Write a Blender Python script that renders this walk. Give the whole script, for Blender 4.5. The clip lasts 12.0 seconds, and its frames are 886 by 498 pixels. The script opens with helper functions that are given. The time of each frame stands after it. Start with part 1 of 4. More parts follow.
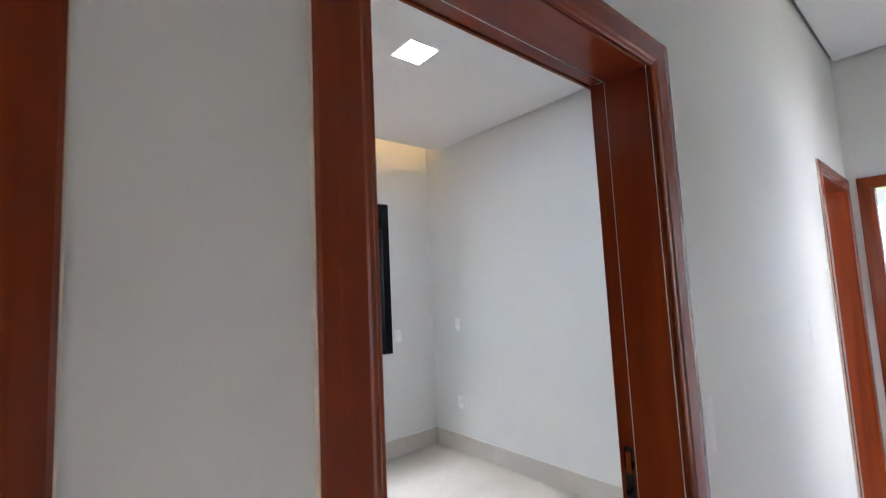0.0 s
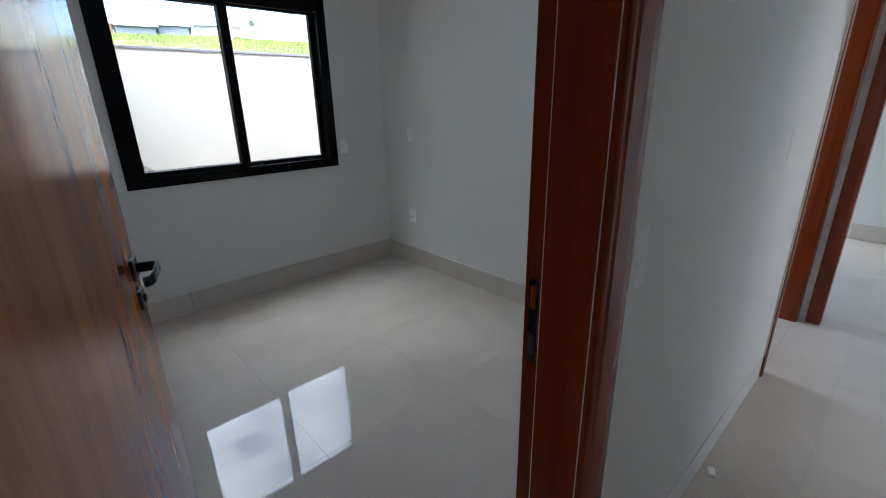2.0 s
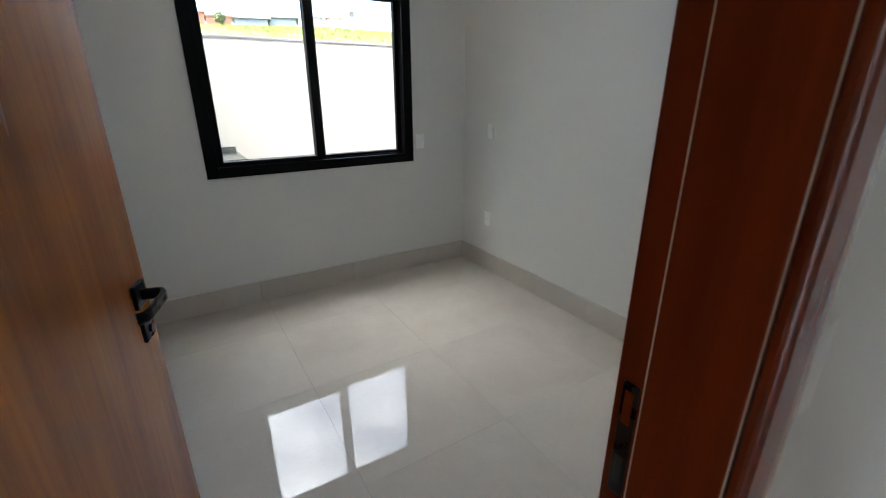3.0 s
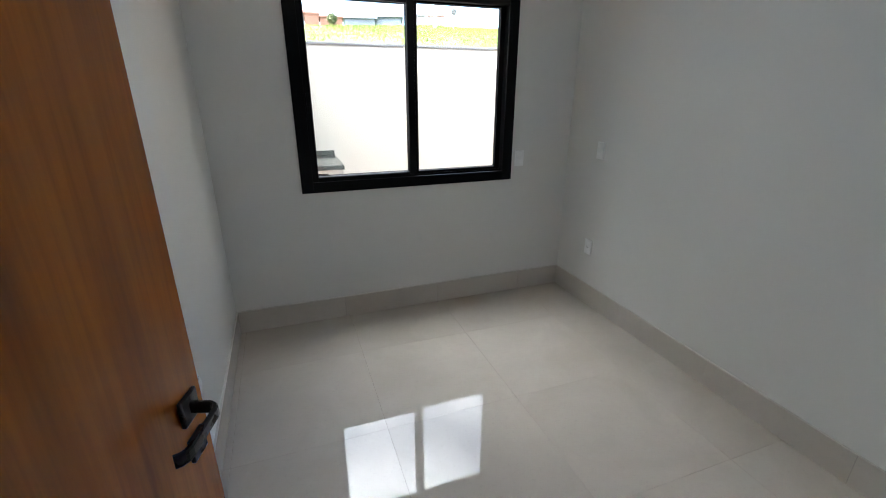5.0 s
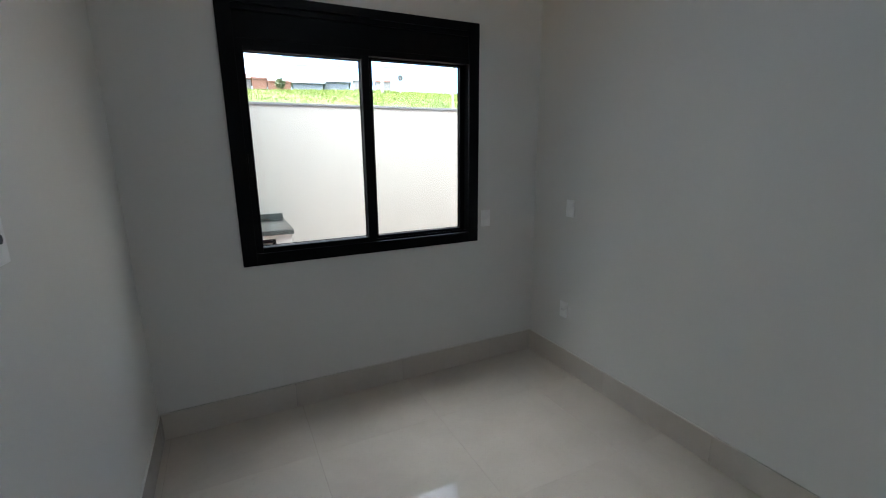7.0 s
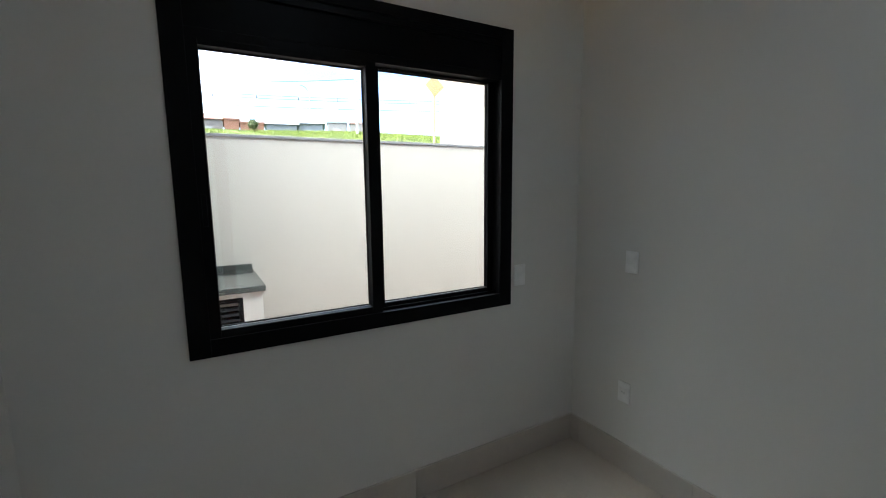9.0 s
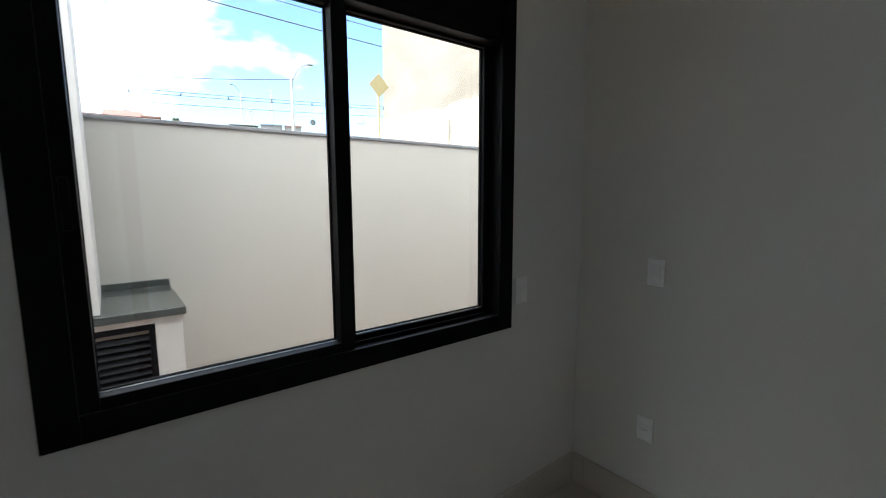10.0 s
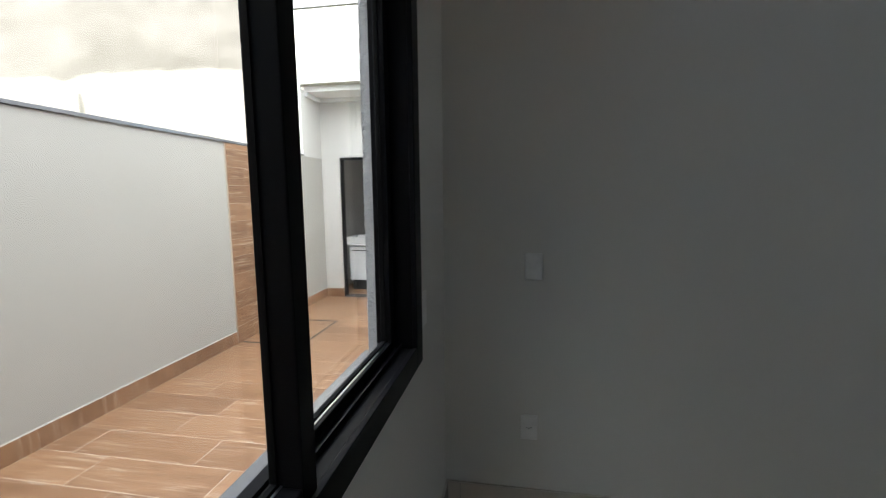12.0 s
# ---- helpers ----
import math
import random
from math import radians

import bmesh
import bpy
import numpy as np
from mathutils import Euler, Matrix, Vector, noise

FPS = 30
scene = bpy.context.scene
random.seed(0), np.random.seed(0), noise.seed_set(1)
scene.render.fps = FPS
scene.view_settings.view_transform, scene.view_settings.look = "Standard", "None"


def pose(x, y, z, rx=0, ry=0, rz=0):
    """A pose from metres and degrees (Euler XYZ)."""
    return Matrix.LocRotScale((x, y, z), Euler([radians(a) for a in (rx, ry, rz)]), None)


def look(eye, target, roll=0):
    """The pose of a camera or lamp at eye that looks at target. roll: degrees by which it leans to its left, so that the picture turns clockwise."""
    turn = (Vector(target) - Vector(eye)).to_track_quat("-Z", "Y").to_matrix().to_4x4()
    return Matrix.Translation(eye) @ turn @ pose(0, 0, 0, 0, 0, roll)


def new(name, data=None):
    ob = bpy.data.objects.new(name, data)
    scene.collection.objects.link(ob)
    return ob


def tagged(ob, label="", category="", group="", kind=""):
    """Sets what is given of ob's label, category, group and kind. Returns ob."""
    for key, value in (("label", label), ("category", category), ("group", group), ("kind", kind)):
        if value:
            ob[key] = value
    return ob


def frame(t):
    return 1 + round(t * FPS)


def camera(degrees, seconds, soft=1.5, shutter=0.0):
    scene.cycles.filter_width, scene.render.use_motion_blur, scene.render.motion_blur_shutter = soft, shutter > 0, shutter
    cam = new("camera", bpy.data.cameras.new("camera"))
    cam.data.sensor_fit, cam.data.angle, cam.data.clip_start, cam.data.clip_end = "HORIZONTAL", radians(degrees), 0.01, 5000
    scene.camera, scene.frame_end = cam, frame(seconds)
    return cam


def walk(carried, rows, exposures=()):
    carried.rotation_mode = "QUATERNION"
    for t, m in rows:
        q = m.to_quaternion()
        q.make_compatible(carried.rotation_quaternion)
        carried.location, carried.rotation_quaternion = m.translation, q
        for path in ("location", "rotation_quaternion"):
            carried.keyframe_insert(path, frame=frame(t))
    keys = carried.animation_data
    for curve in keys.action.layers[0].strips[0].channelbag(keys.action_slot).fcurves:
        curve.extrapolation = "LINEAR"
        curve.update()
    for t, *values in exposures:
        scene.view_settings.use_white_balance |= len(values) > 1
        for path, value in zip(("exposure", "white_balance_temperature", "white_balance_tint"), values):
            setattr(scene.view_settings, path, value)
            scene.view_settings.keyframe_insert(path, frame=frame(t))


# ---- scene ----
cam = camera(91.1, 12.0, soft=1.0, shutter=0.25)
PATH = [
    (0, (-2.807, -3.547, 1.53), (-1.524, -2.024, 1.712), -2.7),
    (0.5, (-2.76, -3.574, 1.523), (-1.433, -2.088, 1.341), -2.2),
    (1, (-2.69, -3.546, 1.447), (-1.376, -2.104, 1.012), -1.7),
    (1.5, (-2.535, -3.505, 1.438), (-1.242, -2.089, 0.87), -1.3),
    (2, (-2.424, -3.438, 1.460), (-1.148, -2.037, 0.812), -1.2),
    (2.5, (-2.325, -3.35, 1.458), (-1.149, -1.875, 0.793), -1.2),
    (3, (-2.219, -3.249, 1.484), (-1.233, -1.648, 0.804), -0.2),
    (3.5, (-2.160, -3.155, 1.496), (-1.355, -1.456, 0.806), 0.1),
    (5.5, (-2.13, -2.898, 1.615), (-1.493, -1.13, 0.929), 0.1),
    (6, (-2.148, -2.824, 1.603), (-1.454, -1.06, 0.967), 0.1),
    (6.5, (-2.135, -2.742, 1.581), (-1.334, -0.996, 1.027), -0.2),
    (7, (-2.086, -2.637, 1.595), (-1.222, -0.892, 1.141), -0.5),
    (9, (-1.992, -1.85, 1.585), (-1.005, -0.133, 1.305), -0.6),
    (9.5, (-1.921, -1.536, 1.549), (-0.849, 0.133, 1.288), -0.5),
    (10, (-1.882, -1.296, 1.53), (-0.667, 0.272, 1.277), -0.2),
    (10.5, (-1.928, -1.001, 1.533), (-0.48, 0.356, 1.291), -0.3),
    (11, (-1.917, -0.72, 1.49), (-0.253, 0.365, 1.261), -0.8),
    (11.5, (-1.87, -0.475, 1.491), (-0.039, 0.291, 1.247), -0.7),
    (12, (-1.875, -0.331, 1.493), (0.079, 0.017, 1.245), -0.6),
]
EXPOSURES = [(0.0, 5.9, 5800, 17), (0.5, 5.35, 5650, 17), (1.0, 4.75, 5450, 15), (1.5, 4.4, 5450, 13), (2.0, 4.4, 5650, 13), (3.0, 4.8, 6150, 13), (5.5, 4.65, 6000, 13),
             (6.5, 4.35, 5900, 12), (7.2, 4.15, 5900, 12), (9.0, 3.95, 6050, 11), (9.5, 3.75, 6050, 11), (10.0, 3.4, 6100, 12), (10.5, 3.0, 6150, 12), (11.0, 2.9, 6200, 12), (12.0, 3.3, 6050, 12)]
walk(cam, [(t, look(eye, target, roll)) for t, eye, target, roll in PATH], EXPOSURES)

# ---- world, sun, large lights ----
SUN_EL, SUN_FROM = radians(24), Vector((-0.985, 0.17, 0)).normalized()
world = bpy.data.worlds.new("sky")
scene.world = world
world.use_nodes = True
wn, wl = world.node_tree.nodes, world.node_tree.links
wn.clear()
sky = wn.new("ShaderNodeTexSky")
sky.sky_type, sky.sun_disc = "NISHITA", False
sky.sun_elevation, sky.sun_rotation = SUN_EL, math.atan2(SUN_FROM.x, SUN_FROM.y)
sky.altitude, sky.air_density, sky.dust_density, sky.ozone_density = 700, 1.0, 0.15, 3.0
# drifting cloud banks, thicker low on the horizon
geo = wn.new("ShaderNodeTexCoord")
cmap = wn.new("ShaderNodeMapping")
cmap.inputs["Scale"].default_value, cmap.inputs["Location"].default_value = (2.2, 2.2, 5.0), (7.3, 4.2, 2.6)
cloud = wn.new("ShaderNodeTexNoise")
cloud.inputs["Scale"].default_value, cloud.inputs["Detail"].default_value, cloud.inputs["Roughness"].default_value = 1.7, 7, 0.55
cramp = wn.new("ShaderNodeValToRGB")
cramp.color_ramp.elements[0].position, cramp.color_ramp.elements[1].position = 0.36, 0.84
cmix = wn.new("ShaderNodeMixRGB")
cmix.inputs[2].default_value = (15.5, 15.3, 15.0, 1)
back = wn.new("ShaderNodeBackground")
back.inputs["Strength"].default_value = 0.055
wout = wn.new("ShaderNodeOutputWorld")
wl.new(geo.outputs["Generated"], cmap.inputs["Vector"])
wl.new(cmap.outputs[0], cloud.inputs["Vector"])
# clouds set in the west and, unseen, overhead to brighten yard and room; the east is mostly clear
lean, gather = wn.new("ShaderNodeVectorMath"), wn.new("ShaderNodeMath")
lean.operation, gather.operation = "DOT_PRODUCT", "ADD"
lean.inputs[1].default_value = (-0.70, -0.13, 0.42)
wl.new(geo.outputs["Generated"], lean.inputs[0])
wl.new(cloud.outputs["Fac"], gather.inputs[0])
wl.new(lean.outputs["Value"], gather.inputs[1])
wl.new(gather.outputs[0], cramp.inputs[0])
wl.new(cramp.outputs[0], cmix.inputs[0])
wl.new(sky.outputs[0], cmix.inputs[1])
wl.new(cmix.outputs[0], back.inputs[0])
wl.new(back.outputs[0], wout.inputs[0])

sun = new("sun", bpy.data.lights.new("sun", "SUN"))
sun.data.energy, sun.data.angle, sun.data.color = 1.5, radians(0.6), (1.0, 0.94, 0.85)
to_sun = SUN_FROM * math.cos(SUN_EL) + Vector((0, 0, math.sin(SUN_EL)))
sun.matrix_world = look(to_sun * 30, (0, 0, 0))


def fill_light(name, at, target, w, h, watts, color):
    lamp = new(name, bpy.data.lights.new(name, "AREA"))
    lamp.data.shape, lamp.data.size, lamp.data.size_y = "RECTANGLE", w, h
    lamp.data.energy, lamp.data.color = watts, color
    lamp.matrix_world = look(at, target)
    return lamp


# unseen area lamps added as daylight fill in the rooms beside the hall
fill_light("bathroom_window_light", (0.65, -0.03, 1.75), (0.65, -3, 0.9), 0.6, 0.6, 2, (0.82, 0.9, 1.0))
# no window stands behind this added lamp; the far south wall is solid
fill_light("far_room_window_light", (2.6, -5.95, 1.4), (2.4, -3, 1.0), 1.5, 1.4, 1.6, (0.92, 0.96, 1.0))
LAMP_GLOW, COVE_GLOW, HALL_FILL = 2.2, 0.35, 0.06


# ---- materials ----
def material(name):
    m = bpy.data.materials.new(name)
    m.use_nodes = True
    return m, m.node_tree.nodes, m.node_tree.links, m.node_tree.nodes["Principled BSDF"]


def coords(n, l, scale=(1, 1, 1), rot=(0, 0, 0), per_object=False):
    tc, mp = n.new("ShaderNodeTexCoord"), n.new("ShaderNodeMapping")
    mp.inputs["Scale"].default_value, mp.inputs["Rotation"].default_value = scale, rot
    l.new(tc.outputs["Object"], mp.inputs["Vector"])
    if per_object:
        oi, mul = n.new("ShaderNodeObjectInfo"), n.new("ShaderNodeVectorMath")
        mul.operation = "SCALE"
        mul.inputs[0].default_value = (37.0, 53.0, 71.0)
        l.new(oi.outputs["Random"], mul.inputs["Scale"])
        l.new(mul.outputs[0], mp.inputs["Location"])
    return mp.outputs[0]


def noise_tex(n, l, vec, scale, detail=4, rough=0.55, distort=0.0):
    t = n.new("ShaderNodeTexNoise")
    t.inputs["Scale"].default_value, t.inputs["Detail"].default_value = scale, detail
    t.inputs["Roughness"].default_value, t.inputs["Distortion"].default_value = rough, distort
    l.new(vec, t.inputs["Vector"])
    return t.outputs["Fac"]


def ramp(n, l, fac, *stops):
    r = n.new("ShaderNodeValToRGB")
    e = r.color_ramp.elements
    while len(e) < len(stops):
        e.new(0.5)
    for k, (p, c) in enumerate(stops):
        e[k].position, e[k].color = p, (*c, 1) if len(c) == 3 else c
    l.new(fac, r.inputs[0])
    return r.outputs[0]


def mixed(n, l, fac, a, b, mode="MIX"):
    m = n.new("ShaderNodeMixRGB")
    m.blend_type = mode
    for k, v in enumerate((fac, a, b)):
        if hasattr(v, "is_output"):
            l.new(v, m.inputs[k])
        else:
            m.inputs[k].default_value = v if k == 0 else (*v, 1)
    return m.outputs[0]


def bump(n, l, bsdf, height, strength, dist):
    b = n.new("ShaderNodeBump")
    b.inputs["Strength"].default_value, b.inputs["Distance"].default_value = strength, dist
    l.new(height, b.inputs["Height"])
    l.new(b.outputs[0], bsdf.inputs["Normal"])


def remap(n, l, fac, lo, hi):
    m = n.new("ShaderNodeMapRange")
    m.inputs["To Min"].default_value, m.inputs["To Max"].default_value = lo, hi
    l.new(fac, m.inputs["Value"])
    return m.outputs[0]


def paint(name, colour, rough=0.6, vary=0.03, relief=0.06, coarse=0.0):
    m, n, l, b = material(name)
    v = coords(n, l)
    big = noise_tex(n, l, v, 0.9, 5)
    dark = tuple(c * (1 - vary * 2) for c in colour)
    l.new(ramp(n, l, big, (0.3, dark), (0.7, colour)), b.inputs["Base Color"])
    fine = noise_tex(n, l, v, 180 if not coarse else coarse, 3)
    l.new(remap(n, l, big, rough - 0.06, rough + 0.06), b.inputs["Roughness"])
    bump(n, l, b, fine, relief, 0.002 if not coarse else 0.02)
    return m


def timber(name, light, mid, dark, rough=0.25, axis=2, coat=0.12, fine=0.06):
    """Varnished wood, its grain running along one axis."""
    m, n, l, b = material(name)
    s = [9, 9, 9]
    s[axis] = 0.7
    v = coords(n, l, tuple(s), per_object=True)
    grain = noise_tex(n, l, v, 1.6, 8, 0.62, 0.35)
    s2 = [90, 90, 90]
    s2[axis] = 3.0
    pores = noise_tex(n, l, coords(n, l, tuple(s2), per_object=True), 1.0, 3)
    s3 = [5, 5, 5]
    s3[axis] = 0.7
    blots = noise_tex(n, l, coords(n, l, tuple(s3), per_object=True), 1.0, 4, 0.5, 0.6)
    c = ramp(n, l, grain, (0.28, dark), (0.5, mid), (0.72, light))
    c = mixed(n, l, ramp(n, l, pores, (0.35, (fine,) * 3), (0.55, (0.0,) * 3)), c, tuple(x * 0.45 for x in dark))
    c = mixed(n, l, ramp(n, l, blots, (0.54, (0.0,) * 3), (0.74, (0.62,) * 3)), c, tuple(x * 0.6 for x in dark))
    l.new(c, b.inputs["Base Color"])
    l.new(remap(n, l, blots, rough - 0.02, rough + 0.03), b.inputs["Roughness"])
    b.inputs["Specular IOR Level"].default_value = 0.28
    b.inputs["Coat Weight"].default_value, b.inputs["Coat Roughness"].default_value = coat, 0.07
    return m


def porcelain(name, a, c, rough):
    m, n, l, b = material(name)
    v = coords(n, l, per_object=True)
    clouds = noise_tex(n, l, v, 2.2, 8, 0.6, 0.4)
    specks = noise_tex(n, l, v, 60, 2)
    col = ramp(n, l, clouds, (0.3, a), (0.7, c))
    col = mixed(n, l, ramp(n, l, specks, (0.6, (0.0,) * 3), (0.75, (0.25,) * 3)), col, tuple(x * 0.85 for x in a))
    l.new(col, b.inputs["Base Color"])
    l.new(remap(n, l, clouds, rough * 0.7, rough * 1.4), b.inputs["Roughness"])
    wave = noise_tex(n, l, coords(n, l), 3.0, 1)
    bump(n, l, b, wave, 0.03, 0.003)
    return m


def plain(name, colour, rough, metal=0.0, grain=0.0):
    m, n, l, b = material(name)
    v = coords(n, l)
    f = noise_tex(n, l, v, 25, 4)
    l.new(ramp(n, l, f, (0.3, tuple(x * 0.88 for x in colour)), (0.7, colour)), b.inputs["Base Color"])
    l.new(remap(n, l, f, rough * 0.85, rough * 1.15), b.inputs["Roughness"])
    b.inputs["Metallic"].default_value = metal
    if grain:
        bump(n, l, b, noise_tex(n, l, v, 400, 2), grain, 0.001)
    return m


def glowing(name, colour, strength):
    m, n, l, b = material(name)
    b.inputs["Base Color"].default_value = (*colour, 1)
    b.inputs["Emission Color"].default_value, b.inputs["Emission Strength"].default_value = (*colour, 1), strength
    return m


def pane_glass():
    m, n, l, b = material("window glass")
    n.remove(b)
    clear, gloss, mix = n.new("ShaderNodeBsdfTransparent"), n.new("ShaderNodeBsdfGlossy"), n.new("ShaderNodeMixShader")
    face, power, scale = n.new("ShaderNodeLayerWeight"), n.new("ShaderNodeMath"), n.new("ShaderNodeMath")
    face.inputs["Blend"].default_value, power.operation, power.inputs[1].default_value = 0.5, "POWER", 5.0
    scale.operation, scale.inputs[1].default_value, scale.inputs[2].default_value = "MULTIPLY_ADD", 0.6, 0.03
    clear.inputs[0].default_value, gloss.inputs["Roughness"].default_value = (0.95, 0.97, 0.96, 1), 0.01
    l.new(face.outputs["Facing"], power.inputs[0])
    l.new(power.outputs[0], scale.inputs[0])
    l.new(scale.outputs[0], mix.inputs[0])
    l.new(clear.outputs[0], mix.inputs[1])
    l.new(gloss.outputs[0], mix.inputs[2])
    l.new(mix.outputs[0], n["Material Output"].inputs[0])
    return m


WALL = paint("off-white wall paint", (0.72, 0.712, 0.68), 0.5, 0.02, 0.05)
CEIL = paint("white ceiling paint", (0.80, 0.80, 0.79), 0.7, 0.01, 0.02)
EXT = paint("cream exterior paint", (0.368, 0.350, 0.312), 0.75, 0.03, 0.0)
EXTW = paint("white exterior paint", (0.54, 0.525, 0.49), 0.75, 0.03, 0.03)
ROUGH = paint("coarse textured render", (0.54, 0.54, 0.545), 0.9, 0.08, 0.6, coarse=80)
WOOD = timber("red varnished door frame wood", (0.245, 0.043, 0.008), (0.205, 0.033, 0.006), (0.150, 0.022, 0.005), 0.24)
WOODX = timber("red varnished head wood", (0.245, 0.043, 0.008), (0.205, 0.033, 0.006), (0.150, 0.022, 0.005), 0.24, axis=0)
LEAF = timber("golden brown door veneer", (0.47, 0.150, 0.013), (0.40, 0.120, 0.010), (0.24, 0.060, 0.005), 0.26, coat=0.35, fine=0.25)
TILE = porcelain("polished greige porcelain", (0.50, 0.448, 0.382), (0.57, 0.518, 0.45), 0.012)
TILE.node_tree.nodes["Principled BSDF"].inputs["Specular IOR Level"].default_value = 0.45
SKIRT = porcelain("greige porcelain skirting", (0.55, 0.50, 0.44), (0.61, 0.56, 0.50), 0.16)
GROUT = plain("grey grout", (0.33, 0.305, 0.27), 0.9)
PALEGROUT = plain("sandy grout", (0.52, 0.43, 0.34), 0.9)
GAPSTRIP = plain("grey gap strip", (0.30, 0.30, 0.30), 0.6)
BEADING = plain("pale filler", (0.66, 0.63, 0.58), 0.7)
SEALANT = plain("pale sealant", (0.72, 0.60, 0.48), 0.5)
BLACK = plain("black anodised aluminium", (0.006, 0.006, 0.007), 0.40, 0.0, 0.05)
BLACK.node_tree.nodes["Principled BSDF"].inputs["Specular IOR Level"].default_value = 0.07
RUBBER = plain("black gasket", (0.008, 0.008, 0.008), 0.6)
RUBBER.node_tree.nodes["Principled BSDF"].inputs["Specular IOR Level"].default_value = 0.04
HANDLE = plain("black lever metal", (0.02, 0.02, 0.022), 0.28, 0.6)
STEEL = plain("brushed steel", (0.55, 0.54, 0.52), 0.3, 1.0)
PLATE = plain("white plastic plate", (0.90, 0.90, 0.89), 0.35)
HALLFILLER = plain("dull white filler", (0.80, 0.80, 0.79), 0.4)
SOCKET = plain("dark socket hole", (0.03, 0.03, 0.03), 0.6)
GRANITE = paint("grey granite", (0.19, 0.19, 0.195), 0.22, 0.15, 0.05)
DARKGRAN = paint("dark green-black granite", (0.055, 0.062, 0.056), 0.12, 0.2, 0.1)
GLASS = pane_glass()
LEDW = glowing("cool white led panel", (0.80, 0.93, 1.0), LAMP_GLOW)
LEDY = glowing("warm led strip", (1.0, 0.62, 0.22), COVE_GLOW)
# weak warm glow for the panels added in the hall
FILLH = glowing("hall fill panel", (1.0, 0.90, 0.78), HALL_FILL)


def wood_tile(name, grain=(2.0, 11, 11), worn=(1.7, 21, 21)):
    """Timber-look ceramic: streaky, each piece its own tone."""
    m, n, l, b = material(name)
    v = coords(n, l, grain, per_object=True)
    g = noise_tex(n, l, v, 1.4, 7, 0.65, 0.7)
    wear = noise_tex(n, l, coords(n, l, worn, per_object=True), 1.3, 10, 0.74, 0.5)
    oi = n.new("ShaderNodeObjectInfo")
    c = ramp(n, l, g, (0.25, (0.158, 0.074, 0.034)), (0.5, (0.240, 0.130, 0.068)), (0.78, (0.305, 0.184, 0.105)))
    c = mixed(n, l, ramp(n, l, wear, (0.545, (0.0,) * 3), (0.64, (0.75,) * 3)), c, (0.47, 0.37, 0.275))
    c = mixed(n, l, 1.0, c, ramp(n, l, oi.outputs["Random"], (0.0, (0.78, 0.74, 0.70)), (1.0, (1.08, 1.07, 1.04))), "MULTIPLY")
    l.new(c, b.inputs["Base Color"])
    l.new(remap(n, l, g, 0.32, 0.5), b.inputs["Roughness"])
    bump(n, l, b, g, 0.12, 0.002)
    return m


def stained_plaster():
    """Bare cement plaster: weathered above, a paler newer coat below with a ragged edge."""
    m, n, l, b = material("weathered cement plaster")
    v = coords(n, l)
    big = noise_tex(n, l, coords(n, l, (1, 0.7, 1.5)), 0.55, 9, 0.66, 0.9)
    mid = noise_tex(n, l, coords(n, l, (1, 0.8, 1.6)), 1.6, 9, 0.70, 0.9)
    edge = noise_tex(n, l, v, 0.9, 6, 0.55)
    col = ramp(n, l, big, (0.3, (0.080, 0.070, 0.058)), (0.5, (0.124, 0.111, 0.097)), (0.7, (0.165, 0.150, 0.134)))
    col = mixed(n, l, ramp(n, l, mid, (0.52, (0.0,) * 3), (0.70, (0.45,) * 3)), col, (0.078, 0.068, 0.057))
    sep = n.new("ShaderNodeSeparateXYZ")
    l.new(v, sep.inputs[0])
    add = n.new("ShaderNodeMath")
    add.operation = "MULTIPLY_ADD"
    l.new(edge, add.inputs[0])
    add.inputs[1].default_value = 0.7
    l.new(sep.outputs["Z"], add.inputs[2])
    coat = n.new("ShaderNodeMapRange")
    coat.inputs["From Min"].default_value, coat.inputs["From Max"].default_value = 4.70, 4.62
    l.new(add.outputs[0], coat.inputs["Value"])
    col = mixed(n, l, coat.outputs[0], col, ramp(n, l, mid, (0.35, (0.19, 0.17, 0.147)), (0.65, (0.222, 0.2, 0.174))))
    l.new(col, b.inputs["Base Color"])
    b.inputs["Roughness"].default_value = 0.9
    bump(n, l, b, mid, 0.03, 0.01)
    return m


WTILE = wood_tile("timber-look ceramic tile")
WTILEV = wood_tile("timber-look ceramic skirting", (9, 9, 2.0), (20, 20, 1.8))
CONCRETE = stained_plaster()


# ---- building helpers ----
def box(bm, x0, x1, y0, y1, z0, z1, bevel=0.0):
    r = bmesh.ops.create_cube(bm, size=1)
    vs = r["verts"]
    for v in vs:
        v.co = Vector((x0 if v.co.x < 0 else x1, y0 if v.co.y < 0 else y1, z0 if v.co.z < 0 else z1))
    if bevel:
        es = list({e for v in vs for e in v.link_edges})
        bmesh.ops.bevel(bm, geom=es, offset=bevel, segments=2, affect="EDGES", profile=0.5)


def boxes(*rows, bevel=0.0):
    bm = bmesh.new()
    for r in rows:
        box(bm, *r, bevel=bevel)
    return bm


def rod(bm, a, b, r0, r1=None, seg=10):
    a, b = Vector(a), Vector(b)
    q = (b - a).to_track_quat("Z", "Y").to_matrix().to_4x4()
    bmesh.ops.create_cone(bm, cap_ends=True, segments=seg, radius1=r0, radius2=r0 if r1 is None else r1, depth=(b - a).length,
                          matrix=Matrix.Translation((a + b) / 2) @ q)


def part(name, bm, mat, parent=None, label="", m=None):
    me = bpy.data.meshes.new(name)
    bm.normal_update()
    bm.to_mesh(me)
    bm.free()
    me.materials.append(mat)
    ob = new(name, me)
    if m is not None:
        ob.matrix_basis = m
    ob.parent = parent
    if label:
        ob["label"] = label
    return ob


